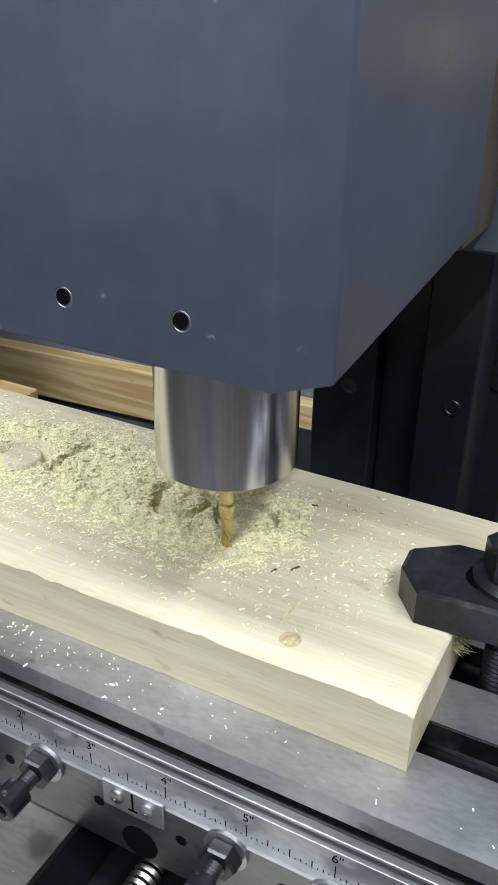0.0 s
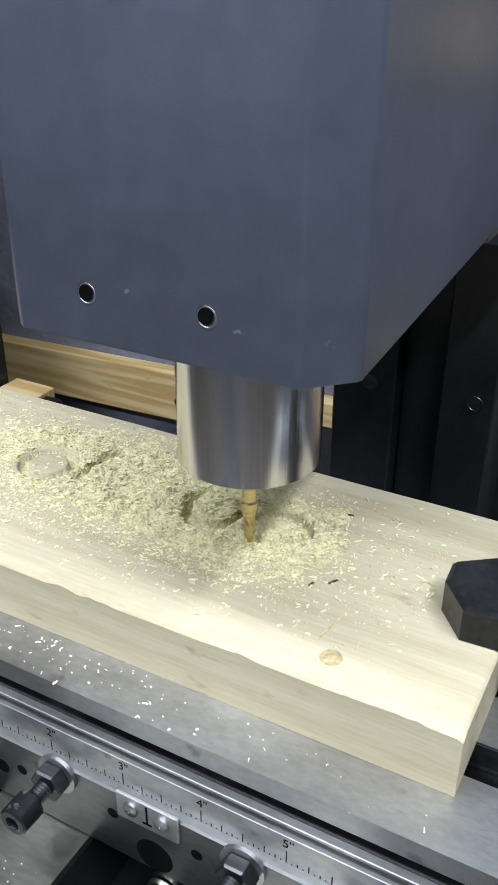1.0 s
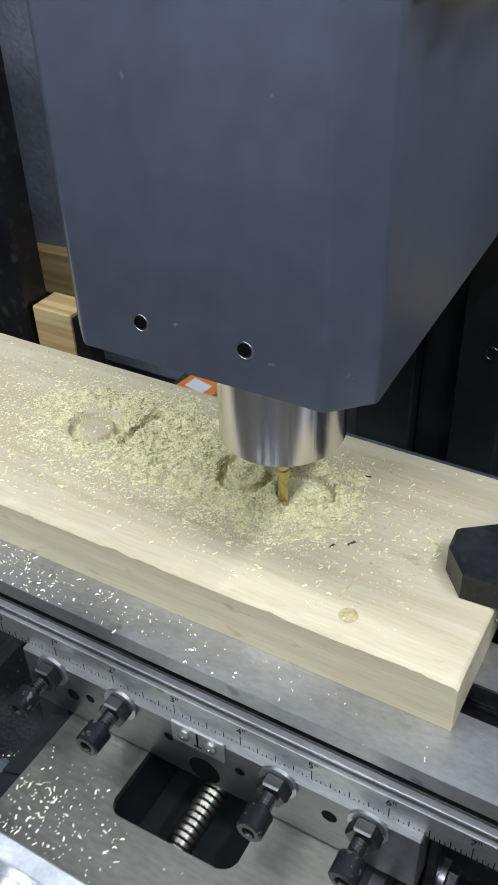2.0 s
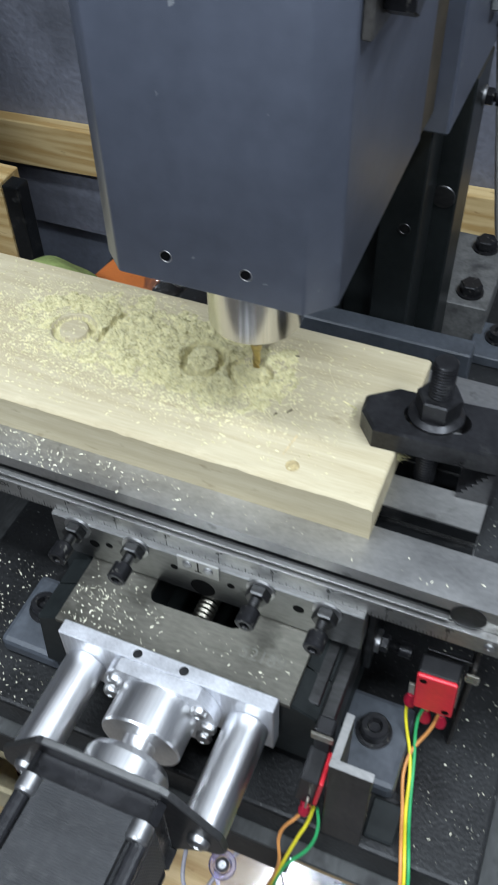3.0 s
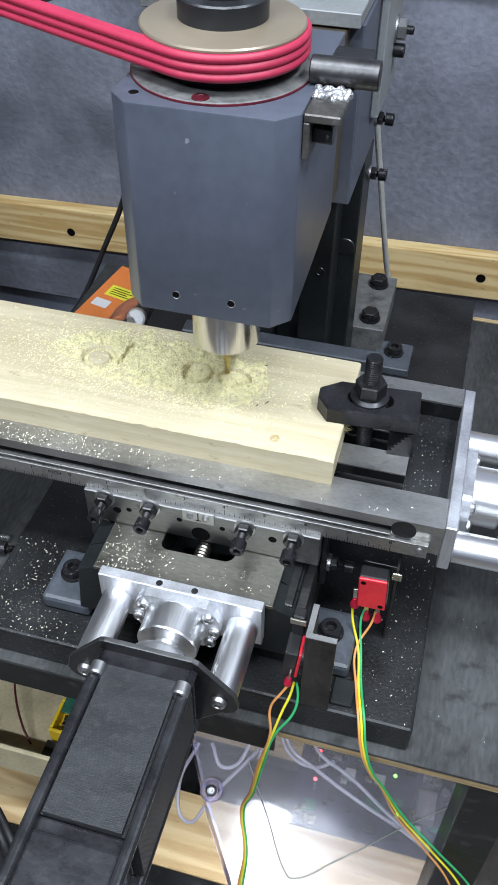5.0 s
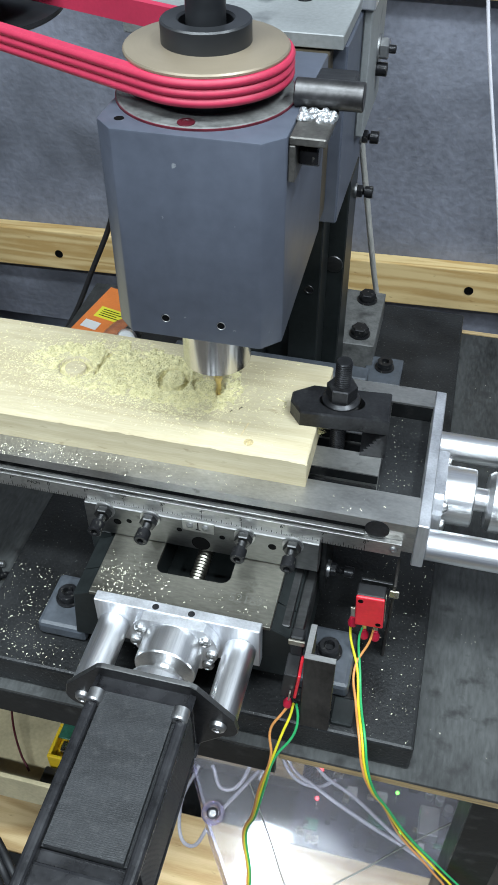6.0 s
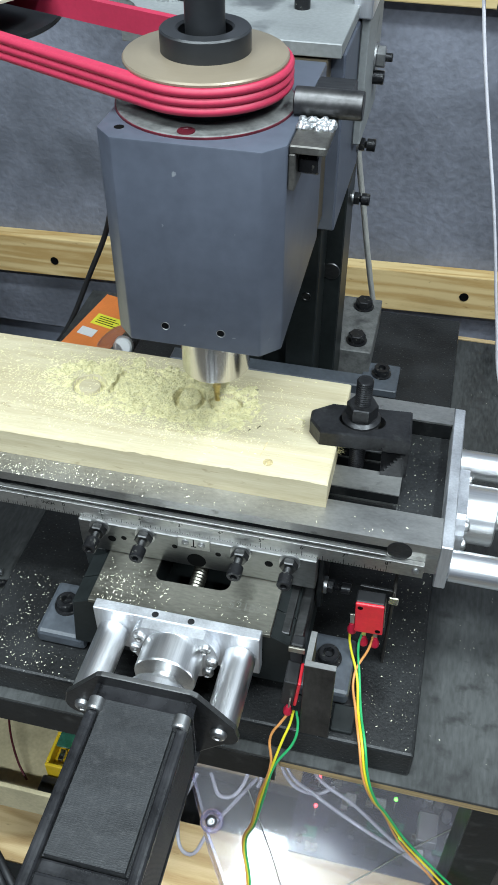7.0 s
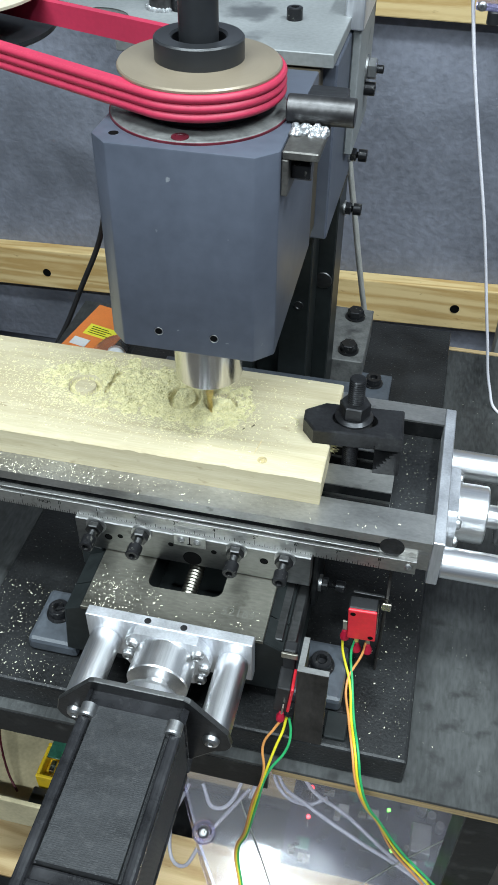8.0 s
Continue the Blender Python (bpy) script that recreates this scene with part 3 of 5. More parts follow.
        for sx, sz in ((1, 1), (1, -1), (-1, -1), (-1, 1)):
            c = [(h, h - cut), (h - cut, h)] if sx * sz > 0 else [(h - cut, h), (h, h - cut)]
            p += [(sx * a, sz * b) for a, b in c]
        return p[::-1]
    # laminated body: a cross-shaped section, every second sheet set back a little
    bm = bmesh.new()
    rings = []
    for k in range(82):
        for y, h in ((-60.5 - k, 27.7), (-60.5 - k - 0.58, 27.7), (-60.5 - k - 0.68, 27.56), (-60.5 - k - 0.92, 27.56)):
            sec = [(20, h), (20, 23.5), (23.5, 23.5), (23.5, 20), (h, 20), (h, -20), (23.5, -20), (23.5, -23.5), (20, -23.5), (20, -h),
                   (-20, -h), (-20, -23.5), (-23.5, -23.5), (-23.5, -20), (-h, -20), (-h, 20), (-23.5, 20), (-23.5, 23.5), (-20, 23.5), (-20, h)]
            rings.append([bm.verts.new(V(a, y, b)) for a, b in sec])
    for a, b in zip(rings, rings[1:]):
        for i in range(20):
            bm.faces.new((a[i], a[(i + 1) % 20], b[(i + 1) % 20], b[i]))
    bm.faces.new(rings[0])
    bm.faces.new(rings[-1])
    mot = add("motor_body", bm, M["motor_black"], "black stepper motor body of fine laminations")
    add("front_bell", prism(bmesh.new(), square(28.3, 3), -51.1, -60.4, "xz", 0.5), M["motor_cast"], "black cast motor front", parent=mot)
    for sx in (-1, 1):
        for sz in (-1, 1):
            r = bmesh.new()
            box(r, sx * 21.6, sx * 28.2, -179, -60.8, sz * 21.6, sz * 27.6, 2.4, seg=3)
            add("corner_bar", r, M["motor_cast"], parent=mot)
            if sz > 0:
                sc = bmesh.new()
                lathe(sc, [(0, 0), (4.5, 0), (4.5, 6.0), (3.9, 7.0), (2.1, 7.0)], (sx * 23.57, -61.2, 27.1), (0, -1, 0), 24)
                lathe(sc, [(2.1, 7.0), (2.0, 6.8), (2.0, 3.8), (0, 3.8)], (sx * 23.57, -61.2, 27.1), (0, -1, 0), 6)
                add("socket_screw", sc, M["screw_zinc"], "bright socket-head screw", True, fl)
    add("rear_band", prism(bmesh.new(), square(24.5, 3), -142.9, -150, "xz", 0.6), M["motor_cast"], parent=mot)
    add("rear_cover", prism(bmesh.new(), square(27.2, 4), -149.9, -178.6, "xz", 1.0), M["motor_cast"], "black cast motor rear cover", parent=mot)
    for sx in (-1, 1):
        lug = box(bmesh.new(), sx * 24 - 2.5, sx * 24 + 2.5, -182, -178, 24, 29.5, 0.6)
        add("lug", lug, M["motor_cast"], parent=mot)
    root.matrix_world = Matrix.Translation(V(*origin)) @ Matrix.Rotation(radians(turn), 4, "Z")
    return root


my = stepper_mount("stepper_motor", (17.0, -70.3, -179.7), 0)
tagged(my, "black stepper motor on aluminium stand-off rods at the mill base", "stepper motor", "axis motors")
mx = stepper_mount("stepper_motor", (167.3, 35.5, -138.0), 90, False, 44.0)
tagged(mx, "black stepper motor on aluminium rods at the table end", "stepper motor", "axis motors")

# ---------------------------------------------------------------- the saddle, which slides across
saddle = empty("saddle", "ground steel saddle with four gib screws and a pointer plate", "saddle")
part("front_apron", one_box(-58, 92, -25, 110, -163.2, -137.2, 0.6), M["apron_steel"], saddle, "worn steel apron")
part("left_cheek", one_box(-57.5, -43, -24.5, 109, -182, -163.4, 0.6), M["dark_paint"], saddle)
part("right_cheek", one_box(92.2, 96, -18, 109, -190, -138, 0.8), M["black_paint_or_shade"], saddle, "black painted saddle side")
for x in (-43.9, -14.3, 45.9, 75.9):
    s = bmesh.new()
    lathe(s, [(3.2, 0.1), (6.5, 0.1), (6.5, 1.3), (3.2, 1.4)], (x, -25, -140.8), (0, -1, 0), 28)
    washer = part("washer", s, M["screw_zinc"], saddle, "bright washer", True)
    s = hex_nut(bmesh.new(), (x, -26.5, -140.8), (0, -1, 0), 5.5, 4.6, 0)
    part("lock_nut", s, M["dark_steel"], saddle, "blued hexagon lock nut")
    s = threads(bmesh.new(), (x, -31, -140.8), (0, -1, 0), 2.7, 6, 1.0, 18)
    part("screw_thread", s, M["dark_steel"], saddle)
    s = cap_screw(bmesh.new(), (x, -37, -140.8), (0, -1, 0), 4.4, 7.5, 2.1)
    part("gib_screw", s, M["screw_black"], saddle, "black socket-head gib screw", True)
for x, z, r in ((-29, -148, 1.8), (17.5, -156.5, 6.0), (4, -147, 1.8), (31.5, -147, 1.8), (63, -147, 2.6), (-37, -150.5, 2.6)):
    h = lathe(bmesh.new(), [(0, 0), (r, 0), (r, 0.12), (r - 0.3, 0.15), (0, 0.15)], (x, -24.95, z), (0, -1, 0), 24)
    part("drilled_hole", h, M["ink"], saddle)
tagp = part("pointer_plate", one_box(6.5, 26.5, -26, -25.02, -145, -135.5, 0.2), M["steel"], saddle, "small riveted index plate")
part("pointer_mark", one_box(16.2, 16.9, -26.06, -26.0, -142.5, -136.2, 0), M["ink"], tagp)
part("pointer_mark", one_box(15.0, 18.1, -26.06, -26.0, -143.3, -142.5, 0), M["ink"], tagp)
for x in (11.4, 21.4):
    s = button_screw(bmesh.new(), (x, -26, -139.8), (0, -1, 0), 2.3, 1.2, 0.3)
    part("rivet", s, M["screw_zinc"], tagp, "", True)
for z in (-176,):
    s = bmesh.new()
    lathe(s, [(0, 0), (5.5, 0), (5.5, 2), (0, 2)], (96, -10, z), (1, 0, 0), 20)
    part("washer", s, M["screw_zinc"], saddle, "", True)
    s = hex_nut(bmesh.new(), (98, -10, z), (1, 0, 0), 4.2, 4.0)
    part("lock_nut", s, M["screw_black"], saddle)
    s = cap_screw(threads(bmesh.new(), (102, -10, z), (1, 0, 0), 2.4, 6, 1.0, 14), (107, -10, z), (1, 0, 0), 3.6, 6, 1.8)
    part("side_screw", s, M["screw_black"], saddle, "", True)

# ---------------------------------------------------------------- the table, which feeds along and across
table = empty("mill_table", "long worn steel mill table with slots and an inch scale", "milling table")
prof = [(-20, -112.2), (3.5, -112.2), (3.5, -119.5), (-1.5, -119.5), (-1.5, -126), (15.5 + 4, -126), (15.5 + 4, -119.5), (15.5, -119.5), (15.5, -112.2),
        (33.3, -112.2), (33.3, -119.5), (29.5, -119.5), (29.5, -126), (55, -126), (55, -119.5), (50, -119.5), (50, -112.2), (67.5, -112.2),
        (67.5, -119.5), (63, -119.5), (63, -126), (92, -126), (92, -119.5), (86.6, -119.5), (86.6, -112.2), (103.5, -112.2), (103.5, -136.8),
        (-18.5, -136.8), (-18.5, -124), (-9, -124), (-9, -119), (-20, -118.7)]
bm = prism(bmesh.new(), prof, -302, 132.8, "yz", 0)
part("slotted_bed", bm, M["steel"], table, "worn ground-steel bed with slots")
bm = bmesh.new()
prof2 = [(-20, -112.2), (3.5, -112.2), (3.5, -125.5), (86.6, -125.5), (86.6, -112.2), (103.5, -112.2), (103.5, -136.8), (-18.5, -136.8), (-18.5, -124), (-20, -118.7)]
prism(bm, prof2, 132.81, 160, "yz", 0)
part("end_pan", bm, M["steel"], table, "steel end of the table with a chip pan")
part("pan_floor", one_box(133, 159.6, 3.8, 86.3, -125.4, -125.1, 0), M["plate_paint"], table, "oily black pan floor")
# thin black liners put the shade of the slots into colour
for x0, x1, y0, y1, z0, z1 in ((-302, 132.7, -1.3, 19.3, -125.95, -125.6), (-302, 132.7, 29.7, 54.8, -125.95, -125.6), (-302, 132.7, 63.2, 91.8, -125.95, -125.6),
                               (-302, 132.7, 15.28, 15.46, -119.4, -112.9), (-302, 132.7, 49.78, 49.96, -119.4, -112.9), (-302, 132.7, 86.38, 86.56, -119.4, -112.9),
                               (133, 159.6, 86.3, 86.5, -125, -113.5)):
    part("slot_shade_liner", one_box(x0, x1, y0, y1, z0, z1, 0), M["black_paint_or_shade"], table, "black liner for the shade inside a slot")
bm = lathe(bmesh.new(), [(0, 0), (7.2, 0), (7.2, 0.3), (6.4, 0.35), (0, 0.2)], (137.8, -19.9, -119.8), (0, -1, 0), 32)
part("bored_hole", bm, M["black_oxide"], table, "dark bored hole in the edge")
part("edge_strip", one_box(-302, 131, -21.2, -18.7, -125.4, -124.2, 0.2), M["steel"], table)
# black back and floor strips stand for the shade inside the edge groove
part("groove_shade", one_box(-302, 131, -9.6, -9.1, -123.9, -119.2, 0), M["black_paint_or_shade"], table, "black strip for the shade in the edge groove")
part("groove_shade", one_box(-302, 131, -18.2, -9.7, -123.95, -123.6, 0), M["black_paint_or_shade"], table)
scale_strip = part("inch_scale", one_box(-302, 153.2, -22, -18.6, -138.3, -127.6, 0.15), M["steel"], table, "steel strip engraved with an inch scale")
bm = bmesh.new()
for i in range(-16 * 8, 8 * 16 + 1):
    x = -67.9 + 25.0 * i / 16
    if x < -300 or x > 148:
        continue
    h = 5.2 if i % 16 == 0 else 3.8 if i % 8 == 0 else 3.2 if i % 4 == 0 else 2.0 if i % 2 == 0 else 1.4
    box(bm, x - 0.16, x + 0.16, -22.05, -22.0, -138.1, -138.1 + h, 0)
part("engraved_scale", bm, M["ink"], scale_strip, "black engraved divisions")
for i in range(-8, 9):
    lettering("inch_number", f'{abs(i)}"' if i else '0', 4.0, pose((-67.9 + 25.0 * i + 0.4) * MM, -0.02204, -0.1304, 90, 0, 0), M["ink"], scale_strip)
lettering("scale_lettering", "INCH", 3.6, pose(-0.0778, -0.02204, -0.1312, 90, 0, 0), M["ink"], scale_strip)
bm = button_screw(bmesh.new(), (148.7, -22, -132.6), (0, -1, 0), 2.1, 1.2, 0.3)
part("rivet", bm, M["screw_zinc"], scale_strip, "", True)
part("end_plate", one_box(160.1, 167.1, -19, 103.2, -148, -111.6, 0.6), M["alu_plate"], table, "milled aluminium end plate")

# ---------------------------------------------------------------- the head
head = empty("spindle_housing", "grey enamelled spindle head of the mill", "milling head")
pts = [(-19.5, 0), (50.5, 0), (60, 9.5), (60, 113), (-29, 113), (-29, 9.5)]
bm = bmesh.new()
prism(bm, pts, -12, 99, "xy", 0)
for v in bm.verts:
    if v.co.z < 0 and v.co.y > 0.05:
        v.co.z = -0.004
es = [e for e in bm.edges]
bmesh.ops.bevel(bm, geom=es, offset=1.0 * MM, segments=2, profile=0.5, affect="EDGES", clamp_overlap=True)
body = part("body", bm, M["grey_paint"], head, "grey enamelled casting with chamfered corners", True)
for x in (0, 29.7):
    # ring shifted down so a bright crescent imitates the lit lower bore
    bm = lathe(bmesh.new(), [(2.0, 0.02), (2.1, 0.15), (2.35, 0.12), (2.4, 0.0)], (x + 0.28, 0, -0.36), (0, -1, 0), 28)
    part("hole_rim", bm, M["steel"], body, "steel rim set low as the lit edge of a tapped hole", True)
    bm = lathe(bmesh.new(), [(2.02, 0.12), (2.0, 0.06), (0, 0.02)], (x, -0.05, 0), (0, -1, 0), 24)
    part("tapped_hole", bm, M["ink"], body)
bm = bmesh.new()
lathe(bm, [(0, 0), (43.6, 0), (43.6, 0.9), (43.0, 1.0)], (AX, 48.5, 99), (0, 0, 1), 72)
part("cover_edge", bm, M["blotch_red"], head, "dark red edge of the bearing cover", True)
bm = lathe(bmesh.new(), [(43.0, 0.95), (42.4, 1.4), (0, 1.4)], (AX, 48.5, 99), (0, 0, 1), 72)
part("bearing_cover", bm, M["cast_block"], head, "flat grey steel bearing cover", True)
bm = lathe(bmesh.new(), [(4.2, 0), (4.0, 0.5), (2.4, 0.55), (2.2, 0.2), (0, 0.1)], (13.5, 10.5, 100.35), (0, 0, 1), 24)
part("cover_screw", bm, M["blotch_red"], head, "screw daubed with red thread paint", True)
bm = lathe(bmesh.new(), [(2.4, 0.05), (0, 0.05)], (-18.4, 11, 99.05), (0, 0, 1), 20)
part("tapped_hole", bm, M["ink"], body)
bm = lathe(bmesh.new(), [(0, -49.5), (19.0, -49.5), (20.4, -48.4), (20.4, 0), (0, 0)], (AX, AY, -12.1), (0, 0, 1), 72)
part("quill", bm, M["chrome"], head, "bright ground steel quill", True)

# spindle: pulley, collar, drawbar and cutter turn together
spindle = empty("spindle", "belt pulley with a tan disc on the spindle of the mill", "spindle pulley", at=(AX, AY, 0))
bm = lathe(bmesh.new(), [(0, 100.5), (30, 100.5), (31, 103), (36.5, 106.5), (36.5, 118), (0, 118)], (AX, AY, 0), (0, 0, 1), 64)
part("pulley", bm, M["collar"], spindle, "black grooved pulley", True)
bm = lathe(bmesh.new(), [(20, 122.2), (36.6, 121.4), (38.4, 120.9), (39.0, 120.1), (39.0, 119.2), (38.2, 118.4), (20, 118.2)], (AX, AY, 0), (0, 0, 1), 72)
part("disc", bm, M["tan"], spindle, "tan metal disc", True)
bm = lathe(bmesh.new(), [(20.9, 118.5), (21.2, 119), (21.2, 131.4), (20.4, 132.2), (13.6, 132.2), (12.6, 131.2), (12.6, 122), (9, 122)], (AX, AY, 0), (0, 0, 1), 64)
part("collar", bm, M["collar"], spindle, "black plastic collar", True)
bm = lathe(bmesh.new(), [(0, 118), (9.3, 118), (9.3, 240), (0, 240)], (AX, AY, 0), (0, 0, 1), 40)
part("drawbar", bm, M["collar"], spindle, "dark drawbar", True)
bm = bmesh.new()
lathe(bm, [(0, -59), (2.1, -59), (2.1, -76.5), (2.5, -77.2), (2.5, -79.6), (2.1, -80.2), (2.0, -81.5), (1.7, -82)], (AX, AY, 0), (0, 0, 1), 24)
seg = 24
rings = []
for k in range(22):
    z = -82 - 13 * k / 21
    rings.append([bm.verts.new(V(AX + (1.75 if (i % 12) > 3 else 1.1) * math.cos(2 * math.pi * i / seg + k * 0.22),
                                 AY + (1.75 if (i % 12) > 3 else 1.1) * math.sin(2 * math.pi * i / seg + k * 0.22), z)) for i in range(seg)])
for a, b in zip(rings, rings[1:]):
    for i in range(seg):
        bm.faces.new((a[i], a[(i + 1) % seg], b[(i + 1) % seg], b[i]))
part("end_mill", bm, M["gold"], spindle, "gold-coated end mill", True)

# belt with two grooves, round the spindle pulley and the motor pulley
def belt_loop(c1, r1, c2, r2):
    d = Vector((c2[0] - c1[0], c2[1] - c1[1]))
    base_a = math.atan2(d.y, d.x)
    off = math.acos((r1 - r2) / d.length)
    path = [(c1[0] + r1 * math.cos(a), c1[1] + r1 * math.sin(a), math.cos(a), math.sin(a))
            for a in np.linspace(base_a + off, base_a - off + 2 * math.pi, 60)]
    path += [(c2[0] + r2 * math.cos(a), c2[1] + r2 * math.sin(a), math.cos(a), math.sin(a))
             for a in np.linspace(base_a - off, base_a + off, 40)]
    return path


MP = (-163.0, 121.0)
belt = empty("drive_belt", "red ribbed rubber drive belt round the pulleys", "drive belt")
loop = belt_loop((AX, AY), 37.2, MP, 29.0)


def belt_piece(name, sect):
    bm = bmesh.new()
    rings = [[bm.verts.new(V(x + nx * o, y + ny * o, z)) for o, z in sect] for x, y, nx, ny in loop]
    n = len(rings)
    for i in range(n):
        a, b = rings[i], rings[(i + 1) % n]
        for j in range(len(sect)):
            k = (j + 1) % len(sect)
            bm.faces.new((a[j], a[k], b[k], b[j]))
    return part(name, bm, M["belt"], belt, "", True)


belt_piece("backing", [(-2.0, 106.9), (2.6, 106.9), (2.6, 119.0), (-2.0, 119.0)])
for k in range(3):
    z0 = 106.8 + 4.1 * k
    belt_piece("rib", [(2.5, z0 - 0.02), (3.0, z0 + 0.15), (3.65, z0 + 0.8), (4.0, z0 + 1.5), (4.1, z0 + 2.05), (4.0, z0 + 2.6), (3.65, z0 + 3.3), (3.0, z0 + 3.95), (2.5, z0 + 4.08)])

motor = empty("spindle_motor", "spindle motor with a cream pulley disc behind the head", "motor", at=(MP[0], MP[1], 0))
bm = lathe(bmesh.new(), [(0, 104), (28.5, 104), (28.5, 119.5), (0, 119.5)], (*MP, 0), (0, 0, 1), 48)
part("pulley", bm, M["collar"], motor, "black motor pulley", True)
bm = lathe(bmesh.new(), [(0, 122), (62, 122), (65, 123), (65, 124.5), (62, 126), (0, 129)], (*MP, 0), (0, 0, 1), 72)
part("disc", bm, M["cream"], motor, "cream enamelled disc", True)
# off-axis black disc stands in for the dark motor mount hole
bm = lathe(bmesh.new(), [(0, 100.2), (56, 100.2), (57, 101), (57, 103.5), (0, 104)], (MP[0] + 8, MP[1] + 8, 0), (0, 0, 1), 64)
part("mount_hole_disc", bm, M["collar"], motor, "black disc for the dark motor mount hole", True)
bm = lathe(bmesh.new(), [(0, 92), (12, 92), (12, 104), (0, 104)], (*MP, 0), (0, 0, 1), 32)
part("motor_shaft", bm, M["steel"], motor, "", True)

# ---------------------------------------------------------------- column behind the head
column = empty("machine_column", "dark painted mill column with a carriage plate", "mill column")
part("front_way", one_box(-17.5, 10.5, 183, 215, -224.8, -22, 0.8), M["dark_paint"], column, "dark green-black slideway")
part("front_way", one_box(30, 52.5, 183, 215, -224.8, -22, 0.8), M["dark_paint"], column, "dark green-black slideway")
part("way_channel", one_box(10.7, 29.8, 192, 215, -224.8, -22, 0.8), M["dark_paint"], column)
part("column_body", one_box(-10, 65, 215.2, 256, -224.8, -22, 1.0), M["dark_paint"], column, "dark painted column")
part("column_back", one_box(0, 48, 256.4, 330, -224.8, 90, 1.0), M["dark_paint"], column)
for x in (-0.6, 44.5):
    bm = lathe(bmesh.new(), [(3.6, 0.0), (3.4, 0.35), (2.6, 0.3), (2.4, 0.05), (0, 0.05)], (x, 182.9, -94), (0, -1, 0), 24)
    part("tapped_hole", bm, M["dark_steel"], column, "", True)
bm = lathe(bmesh.new(), [(7, 0), (6.5, 0.8), (0, 1.0)], (57.2, 215.1, -90), (0, -1, 0), 20)
part("plugged_hole", bm, M["dark_steel"], column, "", True)
part("spacer_plate", one_box(-34, 57, 113.2, 149.8, -10, 91, 0.8), M["rust"], column, "brown unpainted spacer plate")
part("carriage", one_box(-45, 65, 150, 256, -20, 91, 1.2), M["grey_paint"], column, "grey enamelled carriage")
part("edge_bar", one_box(65.2, 70.5, 210, 290, 12, 92, 0.8), M["top_steel"], column, "bare flat steel bar")
part("end_block", one_box(60, 72, 206, 292, 92.2, 118, 0.8), M["alu_plate"], column, "bright aluminium block")
for y, z in ((247, -45.3), (249, -4.4)):
    s = bmesh.new()
    lathe(s, [(0, 0), (5.5, 0), (5.5, 1.3), (0, 1.3)], (65.1, y, z), (1, 0, 0), 24)
    part("washer", s, M["screw_zinc"], column, "bright washer", True)
    s = hex_nut(bmesh.new(), (66.4, y, z), (1, 0, 0), 5.0, 4.0)
    part("lock_nut", s, M["screw_black"], column)
    s = cap_screw(threads(bmesh.new(), (68.5, y, z), (1, 0, 0), 2.6, 4, 1.0, 14), (72, y, z), (1, 0, 0), 4.4, 6.0, 2.0)
    part("gib_screw", s, M["screw_black"], column, "black socket-head screw", True)
for y, z, big in ((282, 96, 0), (262, 52, 1)):
    s = bmesh.new()
    if big:
        lathe(s, [(0, 0), (9, 0), (9, 1.6), (0, 1.6)], (70.1, y, z), (1, 0, 0), 28)
        part("washer", s, M["screw_zinc"], column, "bright washer", True)
        s = hex_nut(bmesh.new(), (71.7, y, z), (1, 0, 0), 7.2, 6)
        part("lock_nut", s, M["screw_zinc"], column, "bright hexagon nut")
        s = cap_screw(bmesh.new(), (77.5, y, z), (1, 0, 0), 2.8, 5, 1.2)
        part("stud_end", s, M["screw_black"], column, "", True)
        s = cap_screw(bmesh.new(), (70.1, y - 2, z - 13), (1, 0, 0), 4.6, 8, 2.0)
    else:
        cap_screw(s, (70.1, y, z), (1, 0, 0), 5.0, 8, 2.2)
    part("side_screw", s, M["screw_black"], column, "black socket-head screw", True)
# motor mounting plate on top, with a post and its weld
bm = rod(bmesh.new(), (-51, 196, 100.1), (0, 0, 1), 9.0, 60, 0.6, 32)
part("steel_post", bm, M["gunmetal"], column, "round steel post on the motor plate", True)
bm = bmesh.new()
rng = random.Random(8)
for i in range(40):
    a = rng.uniform(math.pi, 2 * math.pi)
    bmesh.ops.create_icosphere(bm, subdivisions=1, radius=rng.uniform(1.0, 1.9) * MM, matrix=Matrix.Translation(V(-51 + 10 * math.cos(a), 196 + 10 * math.sin(a), 100.8)))
part("weld_bead", bm, M["weld"], column, "silver weld bead at the post", True)
bm = bmesh.new()
pts = [(64, 137), (64, 300), (-120, 300), (-120, 196)] + arc(-86, 166, 22, 120, 10, 8) + [(-62, 137)]
prism(bm, pts, 92.2, 100, "xy", 0.5)
mp = part("top_plate", bm, M["top_steel"], column, "stained grey steel motor plate")
bm = cap_screw(bmesh.new(), (31.4, 193, 100), (0, 0, 1), 4.8, 7.0, 2.3)
part("socket_screw", bm, M["screw_black"], mp, "black socket-head screw", True)
bm = cap_screw(bmesh.new(), (-40, 193, 100), (0, 0, 1), 4.8, 7.0, 2.3)
part("socket_screw", bm, M["screw_black"], mp, "black socket-head screw", True)
# foot with hexagon bolts
bm = box(bmesh.new(), 51, 91, 262, 346, -224.8, -196, 0.8)
foot = part("foot_block", bm, M["cast_block"], column, "dusty dull steel foot block")
for px, py in ((75.5, 331), (76.5, 277)):
    s = bmesh.new()
    lathe(s, [(0, 0), (9.2, 0), (9.2, 1.4), (0, 1.4)], (px, py, -196), (0, 0, 1), 24)
    hex_nut(s, (px, py, -194.6), (0, 0, 1), 7.6, 7)
    part("hex_bolt", s, M["screw_black"], foot, "black hexagon bolt")
